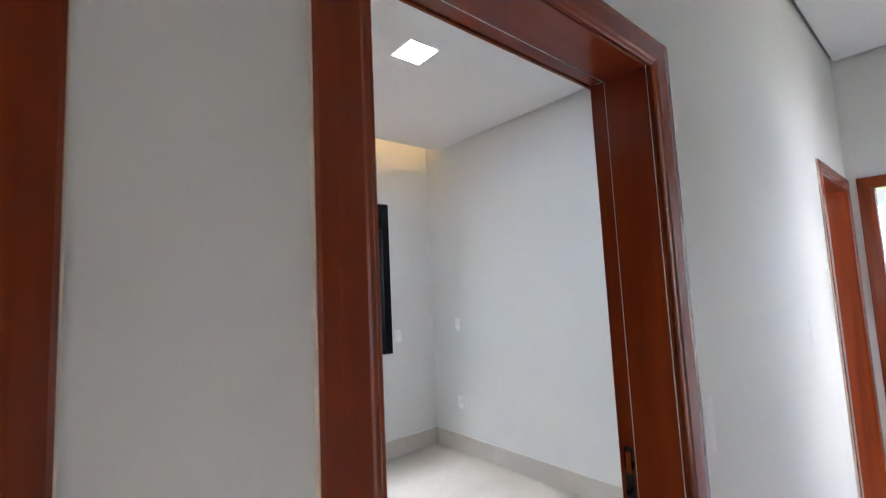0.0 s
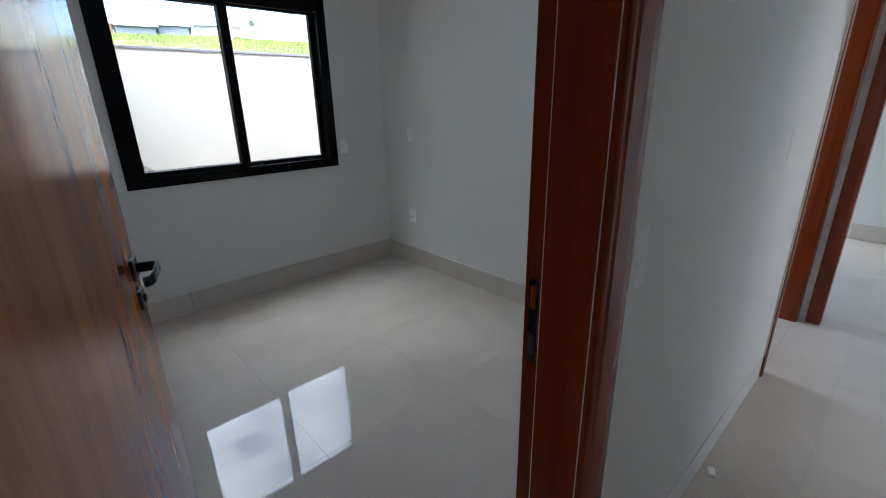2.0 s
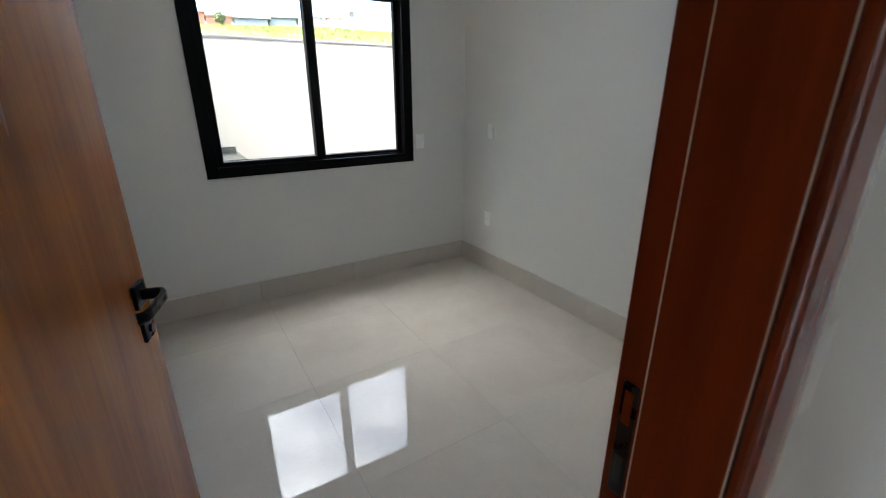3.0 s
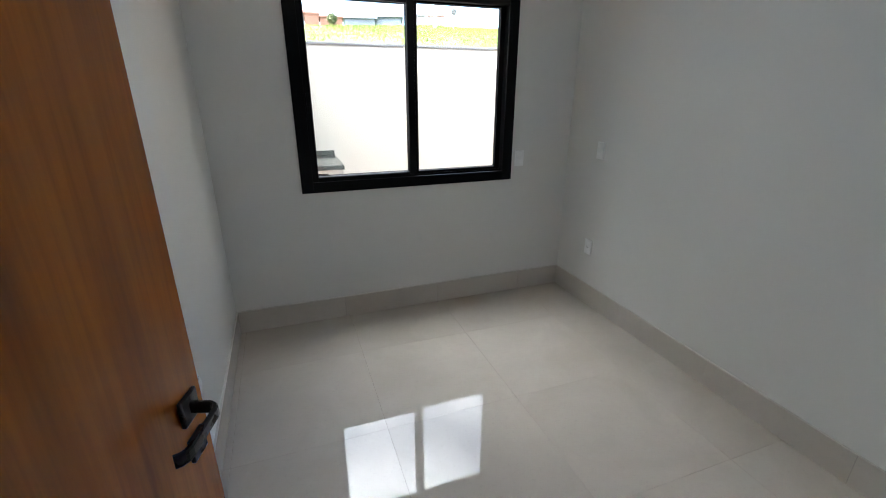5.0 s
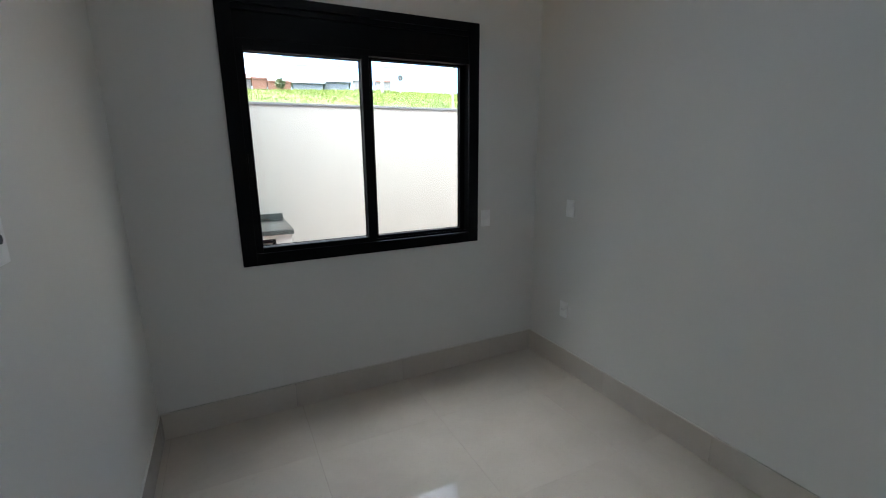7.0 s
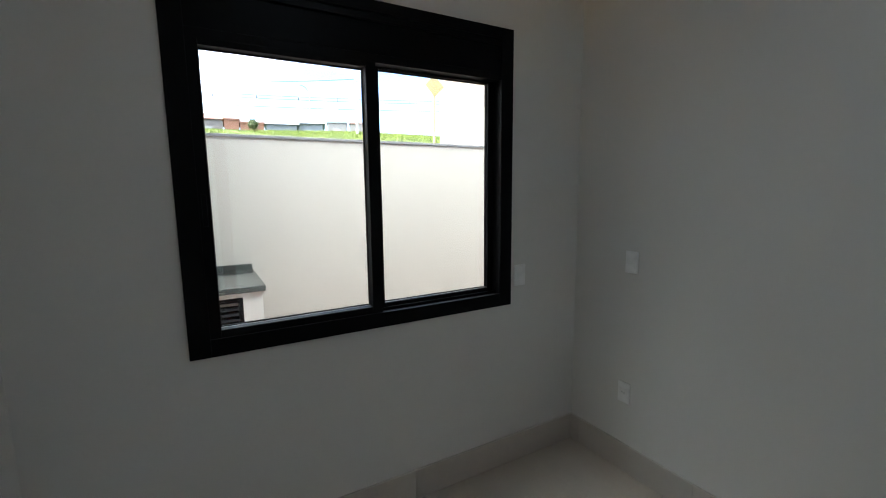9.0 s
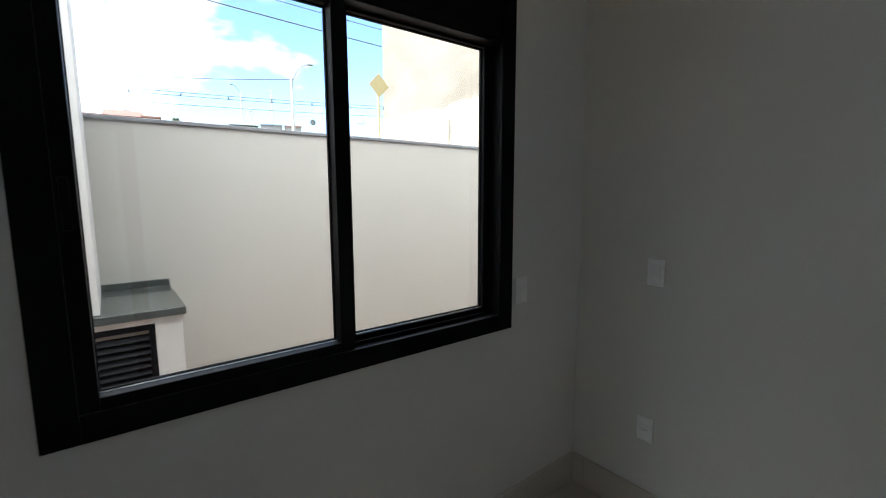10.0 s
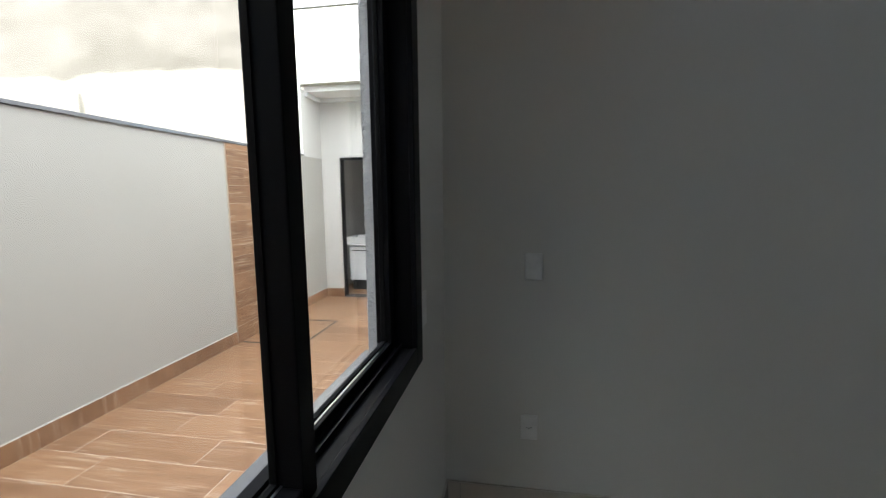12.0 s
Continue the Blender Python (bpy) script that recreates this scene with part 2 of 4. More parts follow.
def thing(name, label, category, at=(0, 0, 0), rz=0, group="", kind=""):
    ob = new(name)
    ob.empty_display_size = 0.1
    ob.matrix_basis = pose(*at, 0, 0, rz)
    return tagged(ob, label, category, group, kind)


def structure(name, bm, mat, label, category):
    return tagged(part(name, bm, mat), label, category, kind="structure")


PIECES = {}


def piece(name, parent, x, y, z, dx, dy, dz, mat, bevel=0.0012, rz=0.0):
    """A slab dx by dy by dz whose lower corner is at x, y, z; alike slabs share one mesh."""
    key = (name, round(dx, 4), round(dy, 4), round(dz, 4), mat.name)
    if key not in PIECES:
        bm = bmesh.new()
        box(bm, 0, dx, 0, dy, 0, dz)
        if bevel:
            top = [e for e in bm.edges if all(v.co.z > dz / 2 for v in e.verts)]
            bmesh.ops.bevel(bm, geom=top, offset=bevel, segments=1, affect="EDGES")
        me = bpy.data.meshes.new(name)
        bm.to_mesh(me)
        bm.free()
        me.materials.append(mat)
        PIECES[key] = me
    ob = new(name, PIECES[key])
    ob.matrix_basis = pose(x, y, z, 0, 0, rz)
    ob.parent = parent
    return ob


# ---- large structure: the room ----
# inner faces: window wall y = 0, right wall x = 0, left wall x = -2.56, door wall y = -2.95 (room) and -3.10 (hall)
XL, YD, YH, CEILZ = -2.56, -2.95, -3.10, 2.93
WX0, WX1, WZ0, WZ1 = -2.044, -0.510, 0.944, 2.370


def wall_with_hole(axis, a0, a1, b0, b1, z0, z1, holes):
    """Boxes of a wall along axis 'x' or 'y' from a0 to a1, b0..b1 thick, with holes (from, to, bottom, top)."""
    bm, at = bmesh.new(), a0

    def put(p, q, lo, hi):
        if q - p > 1e-4 and hi - lo > 1e-4:
            box(bm, *((p, q, b0, b1) if axis == "x" else (b0, b1, p, q)), lo, hi)
    for p, q, lo, hi in sorted(holes):
        put(at, p, z0, z1)
        put(p, q, z0, lo)
        put(p, q, hi, z1)
        at = q
    put(at, a1, z0, z1)
    return bm


HOLE = (WX0 + 0.016, WX1 - 0.016, WZ0 + 0.016, WZ1 - 0.016)
OUTER = (WX0 + 0.040, WX1 - 0.042, WZ0 + 0.016, WZ1 - 0.016)
structure("wall_north", wall_with_hole("x", -2.71, 0.15, 0, 0.12, 0, 3.1, [HOLE]), WALL, "off-white painted wall around the black window", "wall")
structure("wall_facade", wall_with_hole("x", -6.2, 3.84, 0.124, 0.158, -0.25, 3.35, [OUTER, (0.35, 0.95, 1.45, 2.05)]), ROUGH, "grey coarse textured outer render of the house", "wall")
structure("wall_east", boxes((0, 0.15, YD, 0, 0, 3.1)), WALL, "off-white painted side wall with two white plates", "wall")
structure("wall_west", boxes((-2.71, XL, YD, 0, 0, 3.1)), WALL, "off-white painted side wall beside the open door", "wall")
OPEN0, OPEN1, HEAD = -2.530, -1.762, 2.048
DOORS_X = [(-3.735, -2.862, 0, HEAD + 0.03), (OPEN0 - 0.034, OPEN1 + 0.034, 0, HEAD + 0.03), (0.236, 1.096, 0, HEAD + 0.03)]
structure("wall_south", wall_with_hole("x", -6.0, 1.14, YH, YD, 0, 3.1, DOORS_X), WALL, "off-white painted wall between room and hall", "wall")
structure("ceiling", boxes((XL + 0.02, -0.02, YD + 0.02, -0.225, CEILZ, CEILZ + 0.03), (XL + 0.02, -0.02, -0.245, -0.225, CEILZ + 0.03, CEILZ + 0.07)), CEIL, "white plasterboard ceiling with a recessed edge", "ceiling")
# strips added over the gap block light from above so the groove reads dark
structure("ceiling_trim", boxes((-0.06, 0.0, YD, -0.225, CEILZ + 0.034, CEILZ + 0.044), (XL, XL + 0.06, YD, -0.225, CEILZ + 0.034, CEILZ + 0.044), (XL + 0.06, -0.06, YD, YD + 0.06, CEILZ + 0.034, CEILZ + 0.044)), GAPSTRIP, "grey channel strip added over the ceiling's shadow gap to keep it dark", "trim")
structure("ceiling_upper", boxes((-6.0, 3.84, -6.2, 0.12, 3.1, 3.25)), CEIL, "concrete slab above the plasterboard", "ceiling")

# ---- hall, bathroom and far room ----
# tall slot added out of view, sized to light the opposite hall wall
structure("wall_hall_south", wall_with_hole("x", -6.0, 1.14, -4.45, -4.30, 0, 3.1, [(-0.25, -0.05, 0.4, 2.55)]), WALL, "off-white painted hall wall with an unseen slot added for daylight", "wall")
structure("wall_hall_end", wall_with_hole("y", -6.05, 0, 1.14, 1.29, 0, 3.1, [(-4.05, -3.195, 0, HEAD + 0.03)]), WALL, "off-white hall end wall with a doorway", "wall")
# small opening added out of view to lighten the hall's left side
structure("wall_hall_west", wall_with_hole("y", -4.45, -3.1, -6.15, -6.0, 0, 3.1, [(-3.9, -3.70, 1.1, 1.9)]), WALL, "off-white wall closing the hall, with an unseen slot added for daylight", "wall")
structure("ceiling_hall", boxes((-6.0, 1.12, -4.28, YH - 0.02, 2.95, 2.98)), CEIL, "white plasterboard hall ceiling with a recessed edge", "ceiling")
# the same light-blocking strips, added over the hall ceiling's gap
structure("ceiling_trim_hall", boxes((-6.0, 1.08, YH - 0.06, YH, 2.984, 2.994), (-6.0, 1.08, -4.30, -4.24, 2.984, 2.994), (1.08, 1.14, -4.30, YH, 2.984, 2.994)), GAPSTRIP, "grey channel strip added over the hall ceiling's shadow gap to keep it dark", "trim")
# unseen window hole added behind the small room's fill lamp
structure("wall_bathroom_north", wall_with_hole("x", 0.15, 1.29, 0, 0.12, 0, 3.1, [(0.35, 0.95, 1.45, 2.05)]), WALL, "off-white wall of the small room", "wall")
structure("wall_far_east", wall_with_hole("y", -6.05, 0.12, 3.69, 3.84, -0.25, 3.1, [(-3.09, -1.6, 0.0, 2.2)]), WALL, "off-white far room wall with a tall opening", "wall")
structure("wall_far_south", boxes((1.29, 3.69, -6.2, -6.05, 0, 3.1)), WALL, "off-white far room wall", "wall")
# unseen white wall added to keep the lawn's green light out of the hall
structure("wall_boundary_south", boxes((-7.0, 5.0, -7.6, -7.45, -0.3, 2.2)), EXTW, "plain white wall added unseen behind the house to block green bounce light", "wall")
structure("wall_far_north", boxes((1.29, 3.69, 0, 0.12, 0, 3.1)), WALL, "off-white far room wall", "wall")
structure("ceiling_far", boxes((1.29, 3.69, -6.05, 0, 2.95, 2.98), (0.15, 1.14, YD, 0, 2.95, 2.98)), CEIL, "white plasterboard ceiling", "ceiling")
structure("wall_west_end", boxes((-6.15, -6.0, -3.1, 0.12, -0.25, 3.1)), WALL, "plain wall closing the house", "wall")

floor = structure("floor", boxes((-6.15, 3.84, -6.2, 0.12, -0.25, -0.008)), GROUT, "polished greige porcelain floor with thin joints", "floor")


# ---- skirting ----
def skirting(name, axis, a0, a1, face, side, h=0.156, t=0.012, mat=SKIRT, z=0.0, length=0.72):
    base = thing(name, "greige porcelain skirting along the wall", "skirting", kind="structure")
    at, lo = a0, (face if side > 0 else face - t)
    while at < a1 - 0.004:
        nxt = min(at + length, a1)
        if axis == "x":
            piece("skirting_tile", base, at + 0.001, lo, z, nxt - at - 0.002, t, h, mat)
        else:
            piece("skirting_tile", base, lo, at + 0.001, z, t, nxt - at - 0.002, h, mat)
        at = nxt
    rows = (a0, a1, lo + 0.001, lo + t - 0.001) if axis == "x" else (lo + 0.001, lo + t - 0.001, a0, a1)
    part("grout_line", boxes((*rows, z + h, z + h + 0.003)), WALL if mat is WALL else BEADING, base, "pale filler line on the skirting's top edge")
    return base


skirting("baseboard_north", "x", XL + 0.012, -0.012, 0, -1)
skirting("baseboard_east", "y", YD, 0, 0, -1)
skirting("baseboard_west", "y", YD, 0, XL, 1)
skirting("baseboard_hall", "x", -1.64, 0.19, YH, -1, h=0.13, t=0.004, mat=WALL, length=1.83)
skirting("baseboard_hall_west", "x", -2.814, -2.62, YH, -1, h=0.13, t=0.004, mat=WALL)
skirting("baseboard_far", "y", -6.05, -3.1, 3.69, -1)
skirting("baseboard_south", "x", -1.64, -0.012, YD, 1)


# ---- doorways ----
CASING = [(0, 0), (0.074, 0), (0.074, 0.010), (0.070, 0.014), (0.050, 0.016), (0.016, 0.014), (0.010, 0.011), (0.004, 0.010), (0, 0.007)]


def doorway(name, m, width, label, room_casing=(True, True), hall_casing=True, wide=1.0, inset=0.004):
    """A timber frame in a wall 0.15 thick. Its own x runs along the wall over the opening, y into the room, z up; the hall face is y = 0."""
    d = thing(name, label, "door frame")
    d.matrix_basis = m
    w = width
    part("jamb", boxes((-0.032, 0, 0, 0.108, 0, HEAD + 0.0), (-0.032, -0.008, 0.108, 0.15, 0, HEAD + 0.008), bevel=0.002), WOOD, d)
    part("jamb", boxes((w, w + 0.032, 0, 0.108, 0, HEAD + 0.0), (w + 0.008, w + 0.032, 0.108, 0.15, 0, HEAD + 0.008), bevel=0.002), WOOD, d)
    part("head", boxes((-0.032, w + 0.032, 0, 0.108, HEAD, HEAD + 0.03), (-0.008, w + 0.008, 0.108, 0.15, HEAD + 0.008, HEAD + 0.03), bevel=0.002), WOODX, d)
    faces = ([(-1, -0.0005, True, True)] if hall_casing else []) + [(1, 0.1505, *room_casing)]
    for s, y, left, right in faces:
        flip = Matrix.Identity(4) if s < 0 else Matrix.Translation((0, 2 * y, 0)) @ Matrix.Diagonal((1, -1, 1, 1))
        for on, x, sx, fat in ((left, -0.004 if wide == 1.0 else -0.010, -1, 1.0), (right, w + inset, 1, wide)):
            if not on:
                continue
            bm = bmesh.new()
            prof = CASING
            rows = []
            for z in (0.0, HEAD + 0.078):
                rows.append([bm.verts.new((x + sx * u * fat, y - q, z if z == 0 else HEAD + 0.004 + u)) for u, q in prof])
            k = len(prof)
            for i in range(k):
                bm.faces.new((rows[0][i], rows[0][(i + 1) % k], rows[1][(i + 1) % k], rows[1][i]))
            bm.faces.new(rows[0])
            bm.faces.new(rows[1])
            bmesh.ops.transform(bm, matrix=flip if s > 0 else Matrix.Identity(4), verts=bm.verts)
            bmesh.ops.recalc_face_normals(bm, faces=bm.faces)
            part("casing", bm, WOOD, d)
            if s < 0 and (sx < 0 or wide == 1.0):
                part("sealant", boxes((x + fat * 0.0742, x + fat * 0.0742 + 0.0018, y - 0.009, y, 0.13, HEAD + 0.078)) if sx > 0 else boxes((x - 0.076, x - 0.0742, y - 0.009, y, 0.13, HEAD + 0.078)), SEALANT, d, "thin pale sealant line")
        bm = bmesh.new()
        rows = [[bm.verts.new((((-0.004 if wide == 1.0 else -0.010) - u) if e < 0 else (w + inset + u * wide), y - q, HEAD + 0.004 + u)) for u, q in CASING] for e in (-1, 1)]
        k = len(CASING)
        for i in range(k):
            bm.faces.new((rows[0][i], rows[0][(i + 1) % k], rows[1][(i + 1) % k], rows[1][i]))
        bm.faces.new(rows[0])
        bm.faces.new(rows[1])
        if s > 0:
            bmesh.ops.transform(bm, matrix=flip, verts=bm.verts)
        bmesh.ops.recalc_face_normals(bm, faces=bm.faces)
        part("head_casing", bm, WOODX, d)
    return d


main_door = doorway("door_frame", pose(OPEN0, YH, 0), OPEN1 - OPEN0, "red varnished timber door frame with moulded casing", room_casing=(False, True), wide=1.25, inset=0.018)
MW = OPEN1 - OPEN0
part("sealant", boxes((MW - 0.0006, MW + 0.0004, 0.1062, 0.1080, 0, HEAD)), SEALANT, main_door, "thin pale filler line along the stop")
part("sealant", boxes((MW + 0.0005, MW + 0.0025, -0.0018, -0.0004, 0, HEAD)), SEALANT, main_door, "thin pale filler line beside the casing")
part("sealant", boxes((0.0, MW, 0.1062, 0.1080, HEAD - 0.0006, HEAD + 0.0004)), SEALANT, main_door, "thin pale filler line along the head")
strike = part("strike_plate", boxes((0, 0.0025, 0, 0.024, -0.090, 0.100), bevel=0.001), HANDLE, main_door, "black strike plate", m=pose(MW + 0.0055, 0.116, 1.02))
part("latch_hole", boxes((-0.0012, 0.0006, 0.006, 0.019, 0.035, 0.088)), WOOD, strike, "wood seen through the latch hole")
part("bolt_hole", boxes((-0.0012, 0.0006, 0.006, 0.019, -0.07, -0.02)), SOCKET, strike)
part("hinge_leaf", boxes((-0.0005, 0.002, 0.085, 0.107, 0.50, 0.60), bevel=0.0005), HANDLE, main_door, "black hinge leaf")
part("hinge_leaf", boxes((-0.0005, 0.002, 0.085, 0.107, 1.75, 1.85), bevel=0.0005), HANDLE, main_door, "black hinge leaf")
doorway("door_frame", pose(0.27, YH, 0), 0.79, "red varnished timber frame of the small room's doorway")
doorway("door_frame", pose(1.14, -3.229, 0, 0, 0, -90), 0.787, "red varnished timber frame at the hall's end")
doorway("door_frame", pose(-3.70, YH, 0), 0.804, "red varnished timber frame beside the room's doorway")


def bent_bar(path, tall, thick):
    """A flat bar, 'tall' high and 'thick' through, following a level path of (x, y, z) points."""
    bm, rings = bmesh.new(), []
    for i, p in enumerate(path):
        d = (Vector(path[min(i + 1, len(path) - 1)]) - Vector(path[max(i - 1, 0)])).normalized()
        side = Vector((-d.y, d.x, 0)) * thick / 2
        c, e = Vector(path[i]), tall / 2
        rings.append([bm.verts.new(c + side * a + Vector((0, 0, b))) for a, b in
                      ((1, e * 0.7), (0.5, e), (-0.5, e), (-1, e * 0.7), (-1, -e * 0.7), (-0.5, -e), (0.5, -e), (1, -e * 0.7))])
    for r, q in zip(rings, rings[1:]):
        for k in range(8):
            bm.faces.new((r[k], r[(k + 1) % 8], q[(k + 1) % 8], q[k]))
    bm.faces.new(rings[0])
    bm.faces.new(rings[-1])
    bmesh.ops.recalc_face_normals(bm, faces=bm.faces)
    return bm


def lever(door, x, y, z, out, name="lever_handle"):
    """Thin square rose, a flat bar bent round towards the hinges with its tip turned back, and a key rose."""
    h = part(name, boxes((x - 0.024, x + 0.024, min(y, y + out * 0.008), max(y, y + out * 0.008), z - 0.024, z + 0.024), bevel=0.002), HANDLE, door, "black square lever handle")
    reach, r = 0.052, 0.016
    path = [(x, y + out * 0.004, z), (x, y + out * (reach - r), z)]
    path += [(x - r + r * math.cos(a), y + out * (reach - r + r * math.sin(a)), z) for a in (0.4, 0.8, 1.2, 1.57)]
    path += [(x - 0.060, y + out * reach, z), (x - 0.092, y + out * reach, z)]
    path += [(x - 0.092 - 0.022 * math.sin(a), y + out * (reach - 0.022 + 0.022 * math.cos(a)), z) for a in (0.4, 0.8, 1.2)]
    part("lever", bent_bar(path, 0.022, 0.009), HANDLE, h)
    bm = bmesh.new()
    box(bm, x - 0.022, x + 0.022, *sorted((y, y + out * 0.008)), z - 0.096, z - 0.052, bevel=0.002)
    rod(bm, (x, y, z - 0.074), (x, y + out * 0.014, z - 0.074), 0.009, seg=12)
    part("key_rose", bm, HANDLE, h)
    return h


LEAF_W, TURN = 0.768, 90 - 16.7
door = thing("door_1", "golden brown varnished timber door standing open", "door", at=(-2.532, -2.975, 0), rz=TURN)
part("leaf", boxes((0.0, LEAF_W, 0.0, 0.035, 0.006, HEAD + 0.002), bevel=0.0015), LEAF, door)
lever(door, LEAF_W - 0.048, 0.0, 1.115, -1)
lever(door, LEAF_W - 0.048, 0.035, 1.115, 1)
part("lock_face", boxes((LEAF_W, LEAF_W + 0.0015, 0.008, 0.028, 0.94, 1.18)), HANDLE, door, "black lock faceplate")
for zz in (0.50, 1.75):
    bm = bmesh.new()
    rod(bm, (-0.004, -0.004, zz), (-0.004, -0.004, zz + 0.1), 0.006)
    part("hinge", bm, HANDLE, door)
door2 = thing("door_2", "golden brown varnished timber door, closed", "door", at=(-3.69, -2.99, 0))
part("leaf", boxes((0, 0.76, 0, 0.035, 0.006, HEAD), bevel=0.0015), LEAF, door2)
lever(door2, 0.70, 0.0, 1.05, -1)


# ---- window ----
window = thing("window_1", "black aluminium sliding window with a shutter box on top", "window", kind="structure")
part("window_frame", boxes((WX0, WX0 + 0.075, -0.016, 0.0, WZ0, WZ1), (WX1 - 0.075, WX1, -0.016, 0.0, WZ0, WZ1),
                           (WX0 + 0.075, WX1 - 0.075, -0.016, 0.0, WZ0, WZ0 + 0.07), (WX0 + 0.075, WX1 - 0.075, -0.016, 0.0, WZ1 - 0.05, WZ1), bevel=0.002), BLACK, window)
FX0, FX1, FZ0, FZ1 = WX0 + 0.018, WX1 - 0.018, WZ0 + 0.018, WZ1 - 0.018
GT = 2.125
part("window_frame", boxes((FX0, FX0 + 0.05, 0.0, 0.12, FZ0, GT), (FX1 - 0.05, FX1, 0.0, 0.12, FZ0, GT),
                           (FX0 + 0.05, FX1 - 0.05, 0.0, 0.12, FZ0, FZ0 + 0.045), bevel=0.001), BLACK, window)
part("shutter_box", boxes((FX0, FX1, 0.0, 0.118, GT, FZ1), (FX0 + 0.02, FX1 - 0.02, -0.008, 0.0, GT - 0.005, GT + 0.03), (FX0 + 0.05, FX1 - 0.05, -0.012, 0.0, FZ1 - 0.065, FZ1 - 0.036), bevel=0.002), BLACK, window, "black roller shutter box")
for k, zz in enumerate((1.003, 1.013)):
    part("track", boxes((FX0 + 0.05, FX1 - 0.05, 0.036 + 0.045 * k, 0.040 + 0.045 * k, FZ0 + 0.045, FZ0 + 0.06)), BLACK, window)


def sash(x0, x1, y, d, stiles, z0, zb, zt):
    """A sliding sash d deep: stile widths, and the heights of its foot and of the glass."""
    s = part("sash", boxes((x0, x0 + stiles[0], y, y + d, z0, GT), (x1 - stiles[1], x1, y, y + d, z0, GT),
                           (x0 + stiles[0], x1 - stiles[1], y, y + d, z0, zb), (x0 + stiles[0], x1 - stiles[1], y, y + d, zt, GT), bevel=0.0025), BLACK, window, "black sliding sash")
    a, b, yg = x0 + stiles[0], x1 - stiles[1], y + d - 0.012
    part("gasket", boxes((a, a + 0.003, yg - 0.004, yg + 0.008, zb, zt), (b - 0.003, b, yg - 0.004, yg + 0.008, zb, zt),
                         (a + 0.003, b - 0.003, yg - 0.004, yg + 0.008, zb, zb + 0.004), (a + 0.003, b - 0.003, yg - 0.004, yg + 0.008, zt - 0.004, zt)), RUBBER, s)
    part("bead", boxes((a, b, yg - 0.012, yg - 0.008, zb, zb + 0.0016)), STEEL, s, "thin bare metal bead")
    g = part("pane", boxes((a + 0.001, b - 0.001, yg, yg + 0.004, zb + 0.001, zt - 0.001)), GLASS, s, "clear glass")
    g.visible_shadow = False
    return s


left_sash = sash(FX0 + 0.050, -1.258, -0.007, 0.059, (0.047, 0.046), 1.004, 1.045, 2.098)
sash(-1.239, FX1 - 0.050, 0.060, 0.034, (0.020, 0.036), 1.004, 1.037, 2.115)
for zz in (1.50, 1.62):
    bm = bmesh.new()
    rod(bm, (FX0 + 0.025, -0.001, zz), (FX0 + 0.025, -0.006, zz), 0.006, seg=10)
    part("screw_cap", bm, STEEL, window)
part("latch", boxes((FX0 + 0.066, FX0 + 0.084, -0.015, -0.007, 1.45, 1.57), bevel=0.003), BLACK, left_sash)
structure("window_sill", boxes((WX0 - 0.02, WX1 + 0.02, 0.121, 0.193, 0.940, 0.962), bevel=0.002), GRANITE, "grey granite sill outside the window", "window sill")


# ---- lamps ----
lamp = thing("ceiling_light", "square white led panel set in the ceiling, lit", "ceiling light", at=(-1.312, -1.60, CEILZ))
part("frame", boxes((-0.105, 0.105, -0.105, -0.093, -0.006, 0), (-0.105, 0.105, 0.093, 0.105, -0.006, 0), (-0.105, -0.093, -0.093, 0.093, -0.006, 0), (0.093, 0.105, -0.093, 0.093, -0.006, 0), bevel=0.001), PLATE, lamp)
part("diffuser", boxes((-0.093, 0.093, -0.093, 0.093, -0.004, -0.0005)), LEDW, lamp, "glowing white diffuser")
# three unseen panels added to the hall ceiling as warm fill
for x in (-4.4, -2.1, 0.2):
    hl = thing("ceiling_light", "square white panel added unseen to the hall ceiling as fill light", "ceiling light", at=(x, -3.75, 2.95), group="hall lights")
    part("frame", boxes((-0.105, 0.105, -0.105, -0.093, -0.006, 0), (-0.105, 0.105, 0.093, 0.105, -0.006, 0), (-0.105, -0.093, -0.093, 0.093, -0.006, 0), (0.093, 0.105, -0.093, 0.093, -0.006, 0)), PLATE, hl)
    part("diffuser", boxes((-0.093, 0.093, -0.093, 0.093, -0.004, -0.0005)), FILLH, hl)
cove = thing("led_strip", "warm yellow led strip hidden in the ceiling slot", "light strip", at=(0, 0, 0))
part("strip", boxes((XL + 0.05, -0.05, -0.224, -0.219, 2.965, 2.975)), LEDY, cove)


